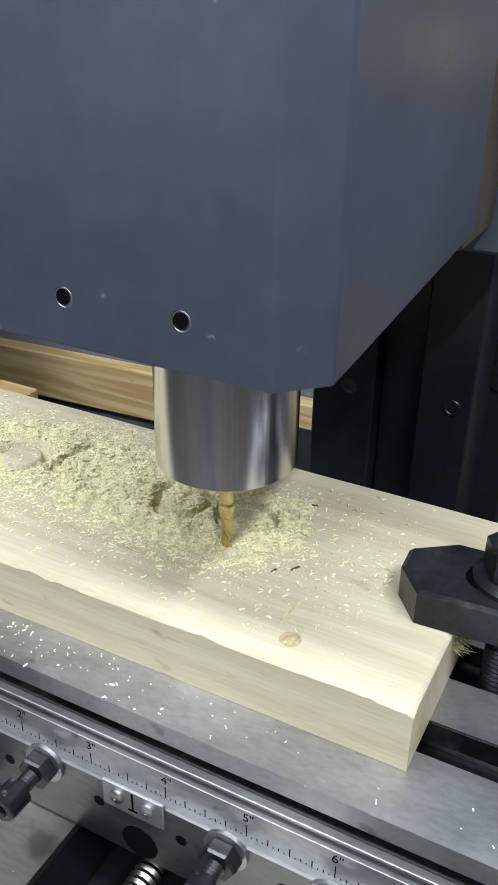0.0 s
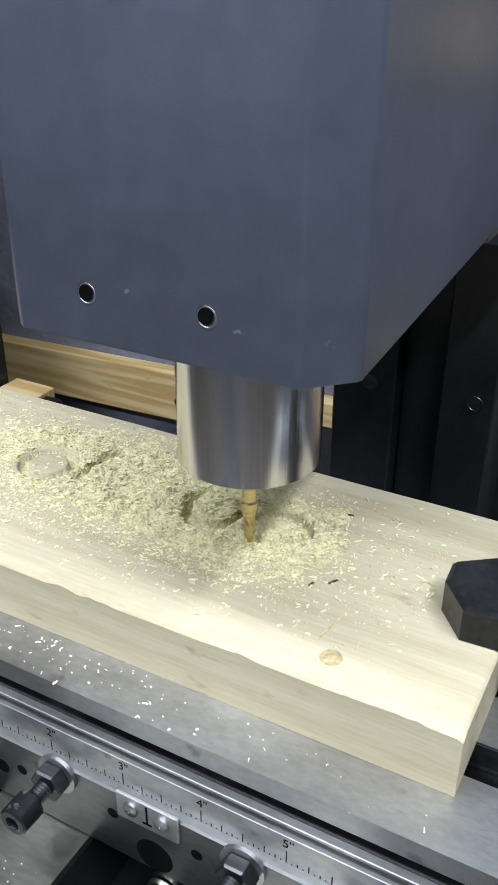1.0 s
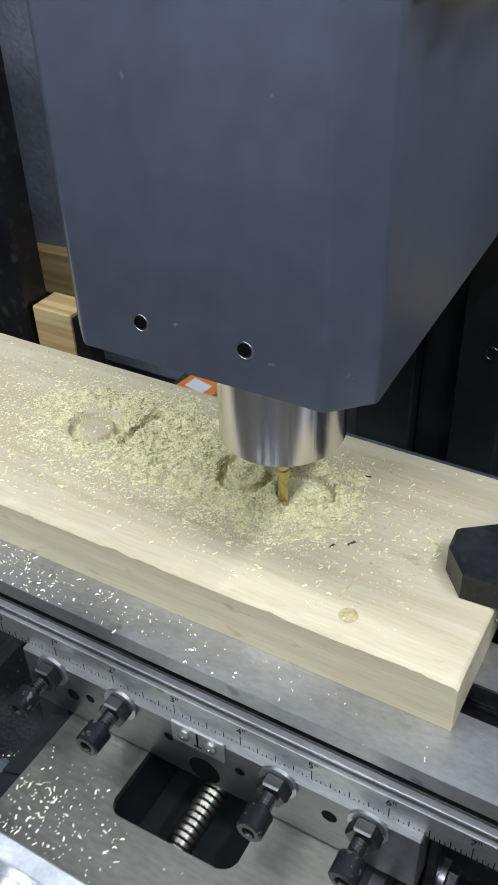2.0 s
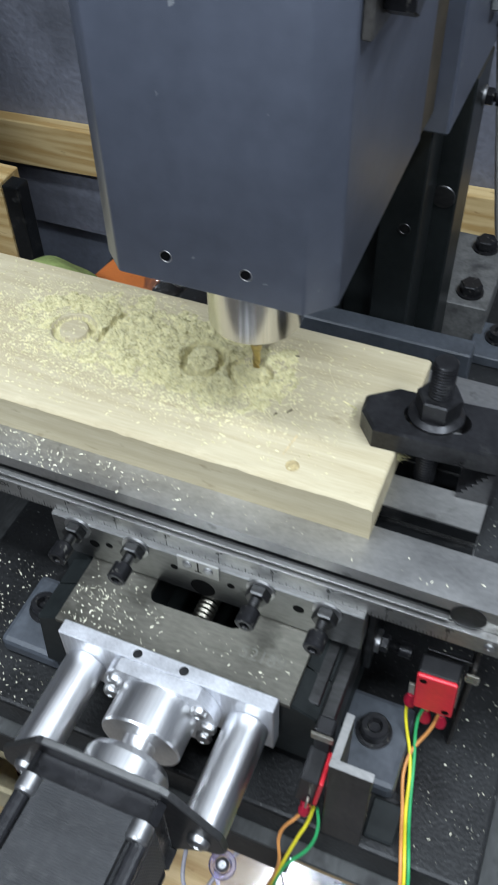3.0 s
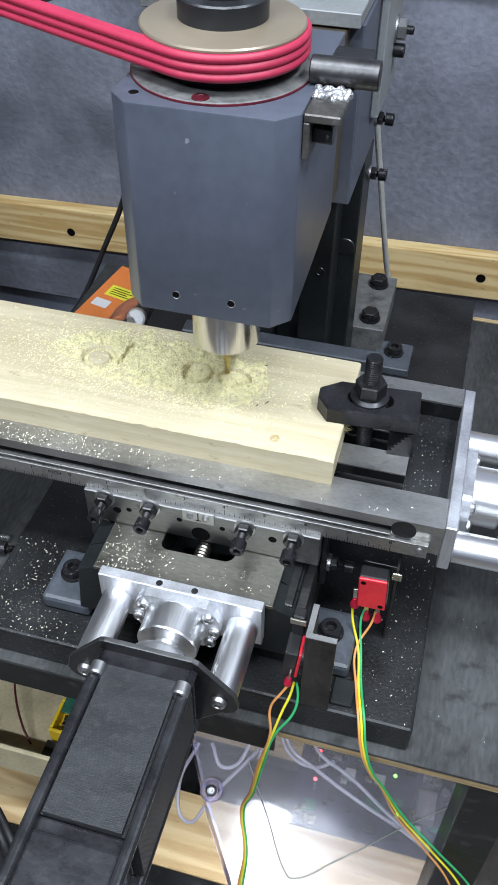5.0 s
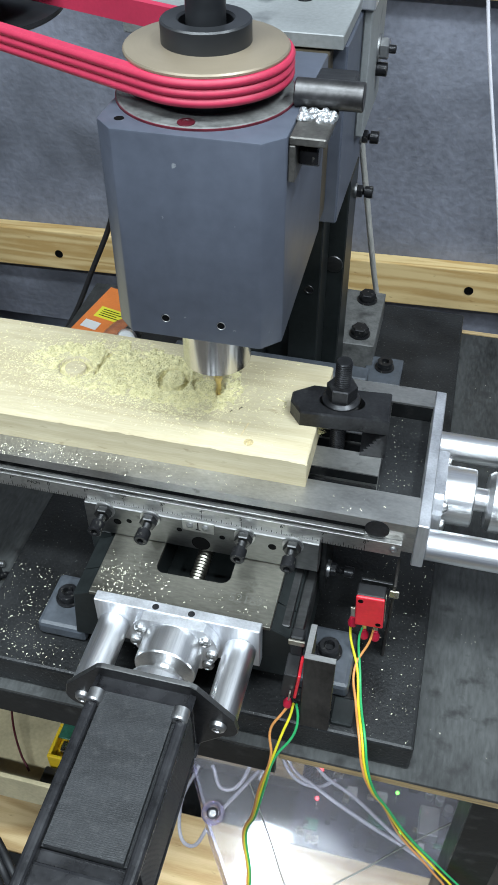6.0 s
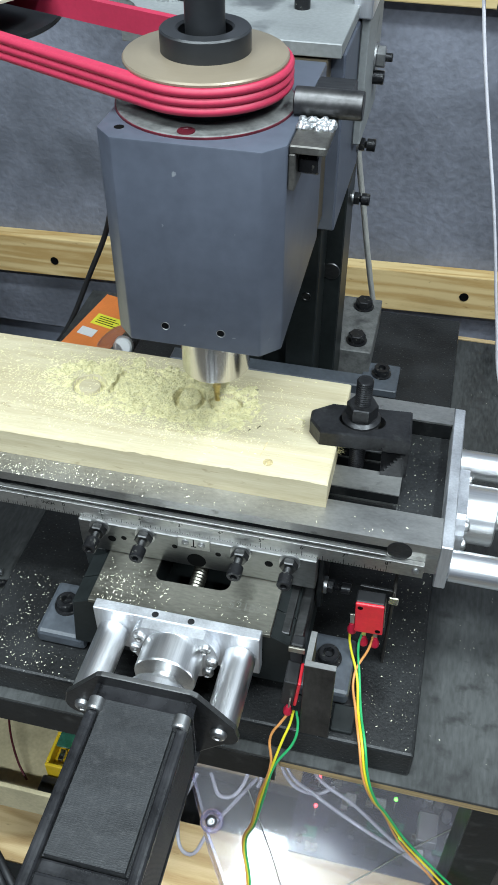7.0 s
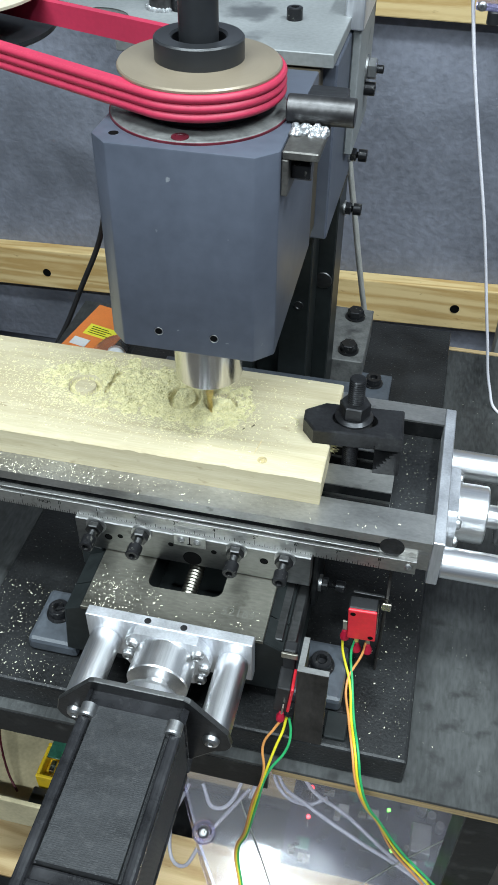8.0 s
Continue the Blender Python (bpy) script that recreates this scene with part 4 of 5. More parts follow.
bm = box(bmesh.new(), 86, 118, 240, 277, -224.9, -217, 0.8)
clampb = part("hold_down_block", bm, M["foot_paint"], column, "grey hold-down block")
bm = lathe(bmesh.new(), [(0, 0), (8.5, 0), (8.5, 1.2), (6.6, 1.3), (6.6, 7.2), (3.4, 7.2), (3.3, 3.6), (0, 3.6)], (102.5, 262, -217), (0, 0, 1), 24)
part("socket_bolt", bm, M["screw_black"], clampb, "black socket-head bolt", True)
part("cross_sill", one_box(-60, 95, 168, 182.8, -224.8, -157, 1), M["foot_paint"], column, "slate painted sill")

# ---------------------------------------------------------------- tube and angle on the head
bracket = empty("angle_bracket", "steel angle bracket bolted to the head side", "bracket")
part("angle_leg", one_box(60.2, 63.4, 11, 45, 77, 94.5, 0.5), M["angle_steel"], bracket, "sawn steel angle leg")
part("angle_top", one_box(60.3, 77, 11, 45, 94.6, 98.6, 0.6), M["angle_steel"], bracket, "sawn steel angle top")
bm = bmesh.new()
hex_nut(bm, (63.5, 24, 86), (1, 0, 0), 6.2, 9)
part("bolt_head", bm, M["screw_black"], bracket, "black square bolt head")
bm = rod(bmesh.new(), (56, 45.5, 104.5), (1, 0.02, 0), 6.6, 32, 0.5, 32)
part("tube", bm, M["gunmetal"], bracket, "short blued steel tube", True)
part("rear_block", one_box(60.2, 80, 60, 88, 92, 101, 1), M["dark_steel"], bracket, "dark steel block")
bm = bmesh.new()
rng = random.Random(5)
for i in range(90):
    bmesh.ops.create_icosphere(bm, subdivisions=2, radius=rng.uniform(1.0, 2.1) * MM,
                               matrix=Matrix.Translation(V(61 + 15 * i / 89 + rng.uniform(-.5, .5), 35 + rng.uniform(-5.5, 4), 98.6 + rng.uniform(-.6, 1.0))))
for v in bm.verts:
    v.co += noise.noise_vector(v.co * 500) * 0.0006
part("weld_bead", bm, M["weld"], bracket, "lumpy silver weld bead", True)

# ---------------------------------------------------------------- the board being cut
def seg_dist(px, py, ax, ay, bx, by):
    dx, dy = bx - ax, by - ay
    t = np.clip(((px - ax) * dx + (py - ay) * dy) / max(dx * dx + dy * dy, 1e-9), 0, 1)
    return np.hypot(px - ax - t * dx, py - ay - t * dy)


def cut_depth(x, y):
    """How deep the engraved letters are at a place of the board, in mm."""
    d = np.abs(np.hypot(x + 72, (y - 48.2) * 1.06) - 9.0)
    d = np.minimum(d, seg_dist(x, y, -54.5, 66, -55.5, 58))
    d = np.minimum(d, seg_dist(x, y, -55.5, 55, -57, 45) + 0.3)
    cut = 3.2 * np.clip((2.0 - d) / 0.4, 0, 1)
    d2 = np.abs(np.hypot((x + 5) * 1.2, y - 49) - 10.2)
    cut = np.maximum(cut, 4.2 * np.clip((2.3 - d2) / 0.6, 0, 1))
    d3 = np.abs(np.hypot((x - 18), (y - 49.5) * 1.1) - 9.2)
    return np.maximum(cut, 2.8 * np.clip((2.0 - d3) / 0.4, 0, 1))


def fbm(x, y, s, octaves=4, seed=0):
    out = np.zeros(x.shape)
    rs = np.random.RandomState(seed)
    amp = 1.0
    for o in range(octaves):
        for k in range(5):
            a, ph = rs.uniform(0, 2 * math.pi), rs.uniform(0, 2 * math.pi)
            f = s * 2 ** o * rs.uniform(0.7, 1.4)
            out += amp * 0.4 * np.sin((x * math.cos(a) + y * math.sin(a)) * f + ph + 1.7 * np.sin((x * math.sin(a) - y * math.cos(a)) * f * 0.6))
        amp *= 0.55
    return out


def grid_mesh(name, xs, ys, z, mask, mat, parent=None, label=""):
    X, Y = np.meshgrid(xs, ys, indexing="ij")
    co = np.stack([X, Y, z], -1).reshape(-1, 3) * MM
    nx, ny = len(xs), len(ys)
    I = np.arange(nx * ny).reshape(nx, ny)
    q = np.stack([I[:-1, :-1], I[1:, :-1], I[1:, 1:], I[:-1, 1:]], -1).reshape(-1, 4)
    if mask is not None:
        k = (mask[:-1, :-1] | mask[1:, :-1] | mask[1:, 1:] | mask[:-1, 1:]).reshape(-1)
        q = q[k]
    me = bpy.data.meshes.new(name)
    me.from_pydata(co.tolist(), [], q.tolist())
    me.materials.append(mat)
    me.polygons.foreach_set("use_smooth", [True] * len(me.polygons))
    ob = new(name, me)
    if parent is not None:
        ob.parent = parent
    if label:
        tagged(ob, label)
    return ob


BT = -92.2
board = empty("pine_board", "pale pine board with letters being milled into it", "wooden board")
xs = np.concatenate([np.arange(-300, -100, 2.0), np.arange(-100, 40, 0.45), np.arange(40, 91.9, 1.2), [92.0]])
ys = np.concatenate([np.arange(-4, 4, 0.5), np.arange(4, 28, 1.2), np.arange(28, 70, 0.45), np.arange(70, 87, 1.0), [87.5]])
GX, GY = np.meshgrid(xs, ys, indexing="ij")
top = BT - cut_depth(GX, GY) + 0.06 * fbm(GX * 0.15, GY, 0.5, 3, 3)
top -= 1.5 * np.clip((-0.4 - GY + 0.85 * fbm(GX, GY * 0, 0.16, 4, 8)) / 3.2, 0, 1) ** 2
top -= 1.0 * np.clip((GX - 90.6) / 1.4, 0, 1) ** 2
me_top = grid_mesh("top_face", xs, ys, top, None, M["pine"], board, "milled top face of the board")
bm = bmesh.new()
skirt = []
nX, nY = len(xs), len(ys)
ring = [(i, 0) for i in range(nX)] + [(nX - 1, j) for j in range(1, nY)] + [(i, nY - 1) for i in range(nX - 2, -1, -1)] + [(0, j) for j in range(nY - 2, 0, -1)]
up = [bm.verts.new(V(xs[i], ys[j], top[i, j])) for i, j in ring]
dn = [bm.verts.new(V(xs[i], ys[j], -112.1)) for i, j in ring]
for i in range(len(ring)):
    j = (i + 1) % len(ring)
    bm.faces.new((up[i], dn[i], dn[j], up[j]))
bm.faces.new(dn)
part("sawn_sides", bm, M["pine"], board)
bm = lathe(bmesh.new(), [(3.0, 0.02), (2.4, 0.10), (1.4, 0.12), (0, 0.12)], (55, 5.3, BT + 0.05), (0, 0, 1), 20)
part("knot", bm, material("pine_knot", (0.49, 0.39, 0.20), 0.6, 0, 0.25, 300, bump=0.2), board, "small brown knot")
bm = bmesh.new()
for i in range(7):
    box(bm, 49 + i * 0.25, 49.5 + i * 0.3, 9.5 + i * 1.8, 11.2 + i * 1.8, BT + 0.02, BT + 0.12, 0)
part("grain_check", bm, material("grain_check", (0.54, 0.43, 0.24), 0.7, 0, 0.2, 300), board, "fine brown grain check")
for x, y, a, ln in ((33, 68, 10, 4.2), (43, 34, 60, 3.4), (38, 30, 75, 2.2), (66, 47, -20, 7.0)):
    bm = box(bmesh.new(), -ln / 2, ln / 2, -0.45, 0.45, BT + 0.05, BT + 0.3, 0.1, Matrix.Translation(V(x, y, 0)) @ Matrix.Rotation(radians(a), 4, "Z"))
    part("dark_sliver", bm, M["rust"] if ln < 6 else M["dust"], board, "dark sliver of bark" if ln < 6 else "raised yellow splinter")

# sawdust heap
xs = np.arange(-118, 50, 0.45)
ys = np.arange(8, 86, 0.45)
GX, GY = np.meshgrid(xs, ys, indexing="ij")
heap = 3.4 * np.exp(-(((GX + 5) / 24) ** 2 + ((GY - 49) / 17) ** 2)) + 2.0 * np.exp(-(((GX + 52) / 38) ** 2 + ((GY - 56) / 20) ** 2)) + 1.5 * np.exp(-(((GX - 26) / 13) ** 2 + ((GY - 48) / 16) ** 2))
heap += (0.8 * fbm(GX, GY, 0.26, 4, 11) + 0.42 * fbm(GX, GY, 1.1, 3, 4) + 0.22 * fbm(GX, GY, 3.1, 2, 6)) * np.clip(heap, 0, 1) - 0.55
clear = np.clip((12.2 - np.hypot(GX + 72, (GY - 48.2) * 1.06)) / 2.0, 0, 1)
heap -= 2.6 * clear
heap -= 1.5 * np.clip((12.5 - np.hypot(GX - 18, (GY - 49.5) * 1.1)) / 2.0, 0, 1)
heap += 1.1 * np.exp(-(((GX + 5) / 5.0) ** 2 + ((GY - 49) / 6.5) ** 2)) + 1.2 * np.exp(-(((GX - 18) / 5.0) ** 2 + ((GY - 49.5) / 4.5) ** 2))
deep = cut_depth(GX, GY)
near_d = np.clip((3.4 - np.abs(np.hypot((GX + 5) * 1.2, GY - 49) - 10.2)) / 1.6, 0, 1)
slot_d = np.clip((3.0 - seg_dist(GX, GY, -54.5, 66, -57, 45)) / 1.4, 0, 1)
loose = np.clip(0.5 + 0.6 * fbm(GX, GY, 0.2, 2, 31), 0.25, 1)
hz = BT + heap * (1 - 0.75 * near_d) - deep * 0.92 - 0.9 * slot_d * loose
mask = (heap > 0.0) | ((deep > 0.6) & (GX > -90))
hz = np.where(deep > 0.6, np.maximum(hz, BT - deep + 0.2), hz)
dust = grid_mesh("sawdust_heap", xs, ys, hz, mask, M["dust"])
tagged(dust, "heap of yellow sawdust lying on the pine board", "sawdust", kind="stuff")


def curls(name, spots, mat, label, seed, size=(1.0, 3.2)):
    """Loose shavings: small bent slivers lying on a surface, joined."""
    rs = random.Random(seed)
    vs, fs = [], []
    for x, y, z in spots:
        ln, a = size[0] + (size[1] - size[0]) * rs.random() ** 4.0, rs.uniform(0, math.pi)
        w = min(rs.uniform(0.16, 0.62), ln * 0.7)
        tilt, bend = rs.uniform(-0.3, 0.3), rs.uniform(0.05, 0.4) * ln * 0.5
        ca, sa = math.cos(a), math.sin(a)
        b = len(vs)
        for k, u in enumerate((-0.5, 0.0, 0.5)):
            sx, hz2 = u * ln, (bend if k == 1 else 0) + u * tilt * ln + 0.12
            side = rs.uniform(-0.3, 0.3)
            for v in (-0.5, 0.5):
                vs.append(((x + ca * sx - sa * (v * w + side)) * MM, (y + sa * sx + ca * (v * w + side)) * MM, (z + max(hz2, 0.05) + v * 0.2) * MM))
            vs.append(((x + ca * sx) * MM, (y + sa * sx) * MM, (z + max(hz2, 0.05) - 0.12) * MM))
        for k in (0, 3):
            fs += [(b + k, b + k + 1, b + k + 4, b + k + 3), (b + k + 1, b + k + 2, b + k + 5, b + k + 4), (b + k + 2, b + k, b + k + 3, b + k + 5)]
        fs += [(b, b + 2, b + 1), (b + 6, b + 7, b + 8)]
    me = bpy.data.meshes.new(name)
    me.from_pydata(vs, [], fs)
    me.materials.append(mat)
    return tagged(new(name, me), label, "wood shavings", kind="stuff")


rs = random.Random(21)
pts = []
ix = lambda v, a, st: int(np.clip(round((v - a) / st), 0, 9999))
while len(pts) < 24000:
    k = rs.random()
    if k < 0.42:
        x, y = rs.gauss(4, 15), rs.gauss(44, 12)
    elif k < 0.85:
        x, y = rs.gauss(-58, 27), rs.gauss(50, 15)
    else:
        x, y = rs.uniform(-190, 70), rs.gauss(44, 22)
    if -240 < x < 88 and 2 < y < 86 and (math.hypot(x + 72, y - 48.2) > 11.8 or rs.random() < 0.05):
        i, j = int((x + 118) / 0.45), int((y - 8) / 0.45)
        z = BT
        if 0 <= i < len(xs) and 0 <= j < len(ys):
            z = max(hz[i, j], BT - deep[i, j])
            if deep[i, j] > 0.3 and rs.random() < 0.88:
                continue
        pts.append((x, y, z))
shavings = curls("board_shavings", pts, M["chips"], "yellow shavings strewn over the pine board", 2, (0.22, 2.0))
pts = [(rs.gauss(-95, 55), -20 + 16 * rs.random() ** 1.3, -112.2) for _ in range(470)] + [(rs.uniform(-60, 155), rs.uniform(-19, -5), -112.2) for _ in range(40)]
pts = [p for p in pts if -290 < p[0] < 156 and p[1] < -5]
table_chips = curls("table_shavings", pts, M["pale_chips"], "pale shavings strewn along the steel table edge", 3, (0.3, 2.0))
pts = [(rs.uniform(134, 158), rs.uniform(5, 85), -125.1) for _ in range(60)]
pan_chips = curls("pan_shavings", pts, M["pale_chips"], "few pale shavings in the chip pan", 4, (0.3, 0.8))
pts = [(rs.uniform(-39, 5) if rs.random() < 0.6 else rs.uniform(-39, 72), rs.uniform(-62, -42), -163.4) for _ in range(150)]
pts += [(rs.uniform(-38, -8), rs.uniform(-60, -28), -163.4) for _ in range(60)]
slide_chips = curls("slideway_shavings", pts, M["pale_chips"], "pale shavings on the oily slideway", 5, (0.35, 2.2))
pts = [(rs.gauss(-95, 28), rs.uniform(-84, -10), -225) for _ in range(620)] + [(rs.uniform(98, 165), rs.uniform(-84, 60), -225) for _ in range(300)]
pts = [p for p in pts if -125 < p[0] < 165 and not (-85 < p[0] < 124 and p[1] > -64)]
plate_chips = curls("base_plate_shavings", pts, M["pale_chips"], "pale shavings on the black base plate", 6, (0.18, 1.5))
pts = [(rs.uniform(170, 330), rs.uniform(-88, 300), -250) for _ in range(110)] + [(rs.uniform(-420, -155), rs.uniform(-88, 200), -250) for _ in range(70)]
bench_chips = curls("bench_shavings", pts, M["pale_chips"], "pale shavings on the dark bench top", 7, (0.25, 1.2))

# splintered fibre at the end of the board under the clamp
bm = bmesh.new()
for i in range(110):
    y, z = rs.uniform(32, 52), rs.uniform(-104, -93)
    ln = rs.uniform(2, 7) * (0.5 + 0.5 * rs.random())
    v = [bm.verts.new(V(91.6, y - 0.4, z)), bm.verts.new(V(91.6, y + 0.4, z)), bm.verts.new(V(91.6, y, z - 0.6)),
         bm.verts.new(V(92 + ln, y + rs.uniform(-2, 2), z - rs.uniform(0, 3)))]
    for a, b, c in ((0, 1, 3), (1, 2, 3), (2, 0, 3), (0, 2, 1)):
        bm.faces.new((v[a], v[b], v[c]))
part("torn_fibres", bm, M["dust"], board, "torn yellow fibres at the sawn end")

# ---------------------------------------------------------------- the clamp
clamp = empty("step_clamp", "black step clamp holding the board, with stud and nut", "clamp")
rot = Matrix.Translation(V(104, 41.5, 0)) @ Matrix.Rotation(radians(3.5), 4, "Z") @ Matrix.Translation(-V(104, 36, 0))
outer = [(134, 23), (134, 49.5), (85, 49.5), (73.5, 41.5), (73.5, 33), (80.5, 23)]


def bar(z0, z1):
    """A bar with a long hole, from two matched rings."""
    n = 48
    ci = [(104.5 + (7.5 if math.cos(a) > 0 else -7.5) * (1 if abs(math.cos(a)) > 1e-6 else 0) + 6.4 * math.cos(a), 36.2 + 6.4 * math.sin(a)) for a in [2 * math.pi * (i + 0.5) / n for i in range(n)]]
    def edge(a):
        c, s = math.cos(a), math.sin(a)
        best = 1e9
        for k in range(len(outer)):
            p, q = Vector(outer[k]), Vector(outer[(k + 1) % len(outer)])
            e, w = q - p, p - Vector((104.5, 36.2))
            den = c * e.y - s * e.x
            if abs(den) > 1e-9:
                t = (w.x * e.y - w.y * e.x) / den
                u = (w.x * s - w.y * c) / den
                if t > 0 and -1e-6 <= u <= 1 + 1e-6:
                    best = min(best, t)
        return (104.5 + best * c, 36.2 + best * s)
    angs = sorted([math.atan2(y - 36.2, x - 104.5) for x, y in ci] + [math.atan2(y - 36.2, x - 104.5) for x, y in outer])
    def inner(a):
        c, s = math.cos(a), math.sin(a)
        lo, hi = 0.0, 30.0
        for _ in range(40):
            mid = (lo + hi) / 2
            x = max(abs(mid * c) - 7.5, 0)
            if math.hypot(x, mid * s) < 6.4:
                lo = mid
            else:
                hi = mid
        return (104.5 + lo * c, 36.2 + lo * s)
    bm = bmesh.new()
    rows = []
    def worn(a):
        x, y = edge(a)
        k = 1 - 1.3 / math.hypot(x - 104.5, y - 36.2)
        return (104.5 + (x - 104.5) * k, 36.2 + (y - 36.2) * k)
    for f, z in ((edge, z0), (edge, z1 - 1.3), (worn, z1), (inner, z1), (inner, z0)):
        rows.append([bm.verts.new(V(*f(a), z)) for a in angs])
    m = len(angs)
    for r in range(5):
        a, b = rows[r], rows[(r + 1) % 5]
        for i in range(m):
            j = (i + 1) % m
            bm.faces.new((a[i], a[j], b[j], b[i]))
    return bm
bm = bar(-91.9, -81)
bmesh.ops.transform(bm, matrix=rot, verts=bm.verts)
part("clamp_bar", bm, M["black_oxide"], clamp, "black forged clamp bar with a blunt nose")
bm = bmesh.new()
prism(bm, [(134, -92), (134, -112.1), (118.5, -112.1), (118.5, -109)] + [q for k in range(7) for q in ((118.5 + 1.7 * k, -109 + 2.4 * k), (121.3 + 1.7 * k, -108.2 + 2.4 * k))], 24, 48, "xz", 0)
bmesh.ops.transform(bm, matrix=rot, verts=bm.verts)
part("step_block", bm, M["black_oxide"], clamp, "serrated black step block")
bm = threads(bmesh.new(), (103.5, 43.5, -120), (0, 0, 1), 5.0, 70, 1.6, 24)
part("stud", bm, M["black_oxide"], clamp, "black threaded stud", True)
bm = lathe(bmesh.new(), [(5, 0.1), (11.6, 0.1), (11.6, 1.4), (9.4, 3.0), (5, 3.0)], (103.5, 43.5, -81), (0, 0, 1), 32)
part("nut_flange", bm, M["black_oxide"], clamp, "flange of the nut", True)
bm = hex_nut(bmesh.new(), (103.5, 43.5, -78.1), (0, 0, 1), 9.4, 9.5, 5.0)
part("hex_nut", bm, M["black_oxide"], clamp, "black hexagon nut")

# ---------------------------------------------------------------- limit switches and wires
def limit_switch(name, label, m):
    root = new(name)
    root.empty_display_size = 0.01
    def add(pname, bm, mat, lab="", smooth=False):
        ob = part(pname, bm, mat, None, lab, smooth)
        ob.parent = root
        return ob
    add("case", one_box(-8.6, 8.6, 0.05, 9, -14, 14, 0.7), M["black_plastic"], "black switch case")
    add("cover", one_box(-8.6, 8.6, -2.2, 0, -14, 14, 0.9, seg=2), M["red_plastic"], "red plastic switch cover")
    for sx, sz in ((-5.6, 10.4), (5.6, -10.4)):
        add("rivet_hole", lathe(bmesh.new(), [(1.7, 0.05), (1.6, 0.1), (0, 0.1)], (sx, -2.2, sz), (0, -1, 0), 16), M["ink"])
    for tx, tz in ((-10.5, -8), (-3.0, -19), (4.0, -19)):
        add("terminal", one_box(tx - 1.4, tx + 1.4, 2, 3.2, tz - 4, tz + 5, 0.2), M["brass"], "tinned blade terminal")
        add("crimp_sleeve", lathe(bmesh.new(), [(0, 0), (1.5, 0), (2.0, 2.5), (3.0, 5.5), (2.9, 7.6), (1.4, 9), (0, 9)], (tx, 2.6, tz - 4.5), (0, 0, -1), 18), M["crimp"], "red crimp sleeve", True)
    add("lever", one_box(8.7, 9.2, 1, 6, -10, 13, 0.1), M["brass"], "thin steel lever")
    root.matrix_world = m
    return tagged(root, label, "limit switch", "limit switches")


def mounted(ob, bm, name, mat, label=""):
    p = part(name, bm, mat, None, label)
    p.parent = ob
    p.matrix_parent_inverse = ob.matrix_world.inverted()
    return p


sw1 = limit_switch("limit_switch", "red and black limit switch hanging beside the saddle", pose(0.127, -0.030, -0.1735, 0, -3, 0))
mounted(sw1, one_box(138.4, 140.2, -26, -4, -224.8, -151, 0.3), "switch_bracket", M["post_steel"], "upright sheet steel switch bracket")
mounted(sw1, one_box(119, 138.3, -20, -18.4, -160.5, -157.6, 0.2), "switch_arm", M["dark_steel"], "thin steel lever arm")
mounted(sw1, one_box(136.6, 142.4, -27.6, -26.1, -161, -154.5, 0.5), "roller_clip", M["brass"], "bright roller clip")
sw2 = limit_switch("limit_switch", "limit switch standing on edge against a steel angle post", pose(0.0925, -0.080, -0.182, 0, 0, 92) @ pose(0, 0, 0, 5, 0, 0) @ Matrix.Scale(0.86, 4))
mounted(sw2, one_box(86.5, 94, -74, -67, -170, -152, 0.8), "roller_block", M["black_plastic"], "black roller block")
mounted(sw2, one_box(85.5, 95, -75.4, -74.1, -158, -153.5, 0.3), "roller_clip", M["brass"], "bright roller clip")
post = empty("angle_post", "upright sawn steel angle post on the base plate", "angle post")
part("angle_web", one_box(96.5, 114, -86, -82.6, -224.8, -152, 0.4), M["post_steel"], post, "dark steel web")
part("angle_web", one_box(96.5, 99.9, -82.5, -63, -224.8, -152, 0.4), M["post_steel"], post, "dark steel web")
bm = bmesh.new()
box(bm, 96.5, 114, -86, -82.6, -151.9, -151.6, 0)
box(bm, 96.5, 99.9, -82.5, -63, -151.9, -151.6, 0)
part("sawn_edge", bm, M["steel"], post, "bright sawn top edge")
part("post_foot", one_box(114.2, 128, -81, -63, -224.8, -221.5, 0.8), M["dark_paint"], post, "grey foot of the post")

WIRES = (("w_yellow", 0.0), ("w_green", 1.7), ("w_orange", -1.6))
loom1 = empty("switch_cable", "green, yellow and orange wires falling from the limit switch", "wires")
for k, (mat, o) in enumerate(WIRES):
    sx = {"w_yellow": 116.5, "w_green": 124, "w_orange": 131}[mat]
    cable("wire", [(sx, -27.5, -196), (sx + (1 if k == 0 else -1), -30, -204), (125 + o, -44, -217), (129.5 + o, -66, -222), (135 + o, -88, -221.5 + 0.5 * o),
                   (139 + o, -97, -236), (147 + o * 0.7, -99, -262), (155 + o * 0.5, -96, -282), (174 + o * 2, -92, -330), (198 + o * 3, -94, -362), (226 + o * 5, -98, -400), (250 + o * 8, -110, -450)], 0.85, M[mat], loom1)
loom2 = empty("switch_cable", "green, yellow and orange wires hanging over the bench edge", "wires")
for k, (mat, o) in enumerate(WIRES):
    bulge = {"w_yellow": 0, "w_green": 5, "w_orange": -6}[mat]
    cable("wire", [(92 + o, -84, -205), (91 + o + bulge * 0.6, -88, -213), (88 + o + bulge, -93, -224), (84 + o, -100, -242), (78 + o, -104, -280), (73 + o * 0.7, -106, -320),
                   (67 + o * 0.6, -108, -352), (74 + o * 0.6, -124, -372), (74 + o, -136, -400), (70 + o, -150, -460)], 0.85, M[mat], loom2)

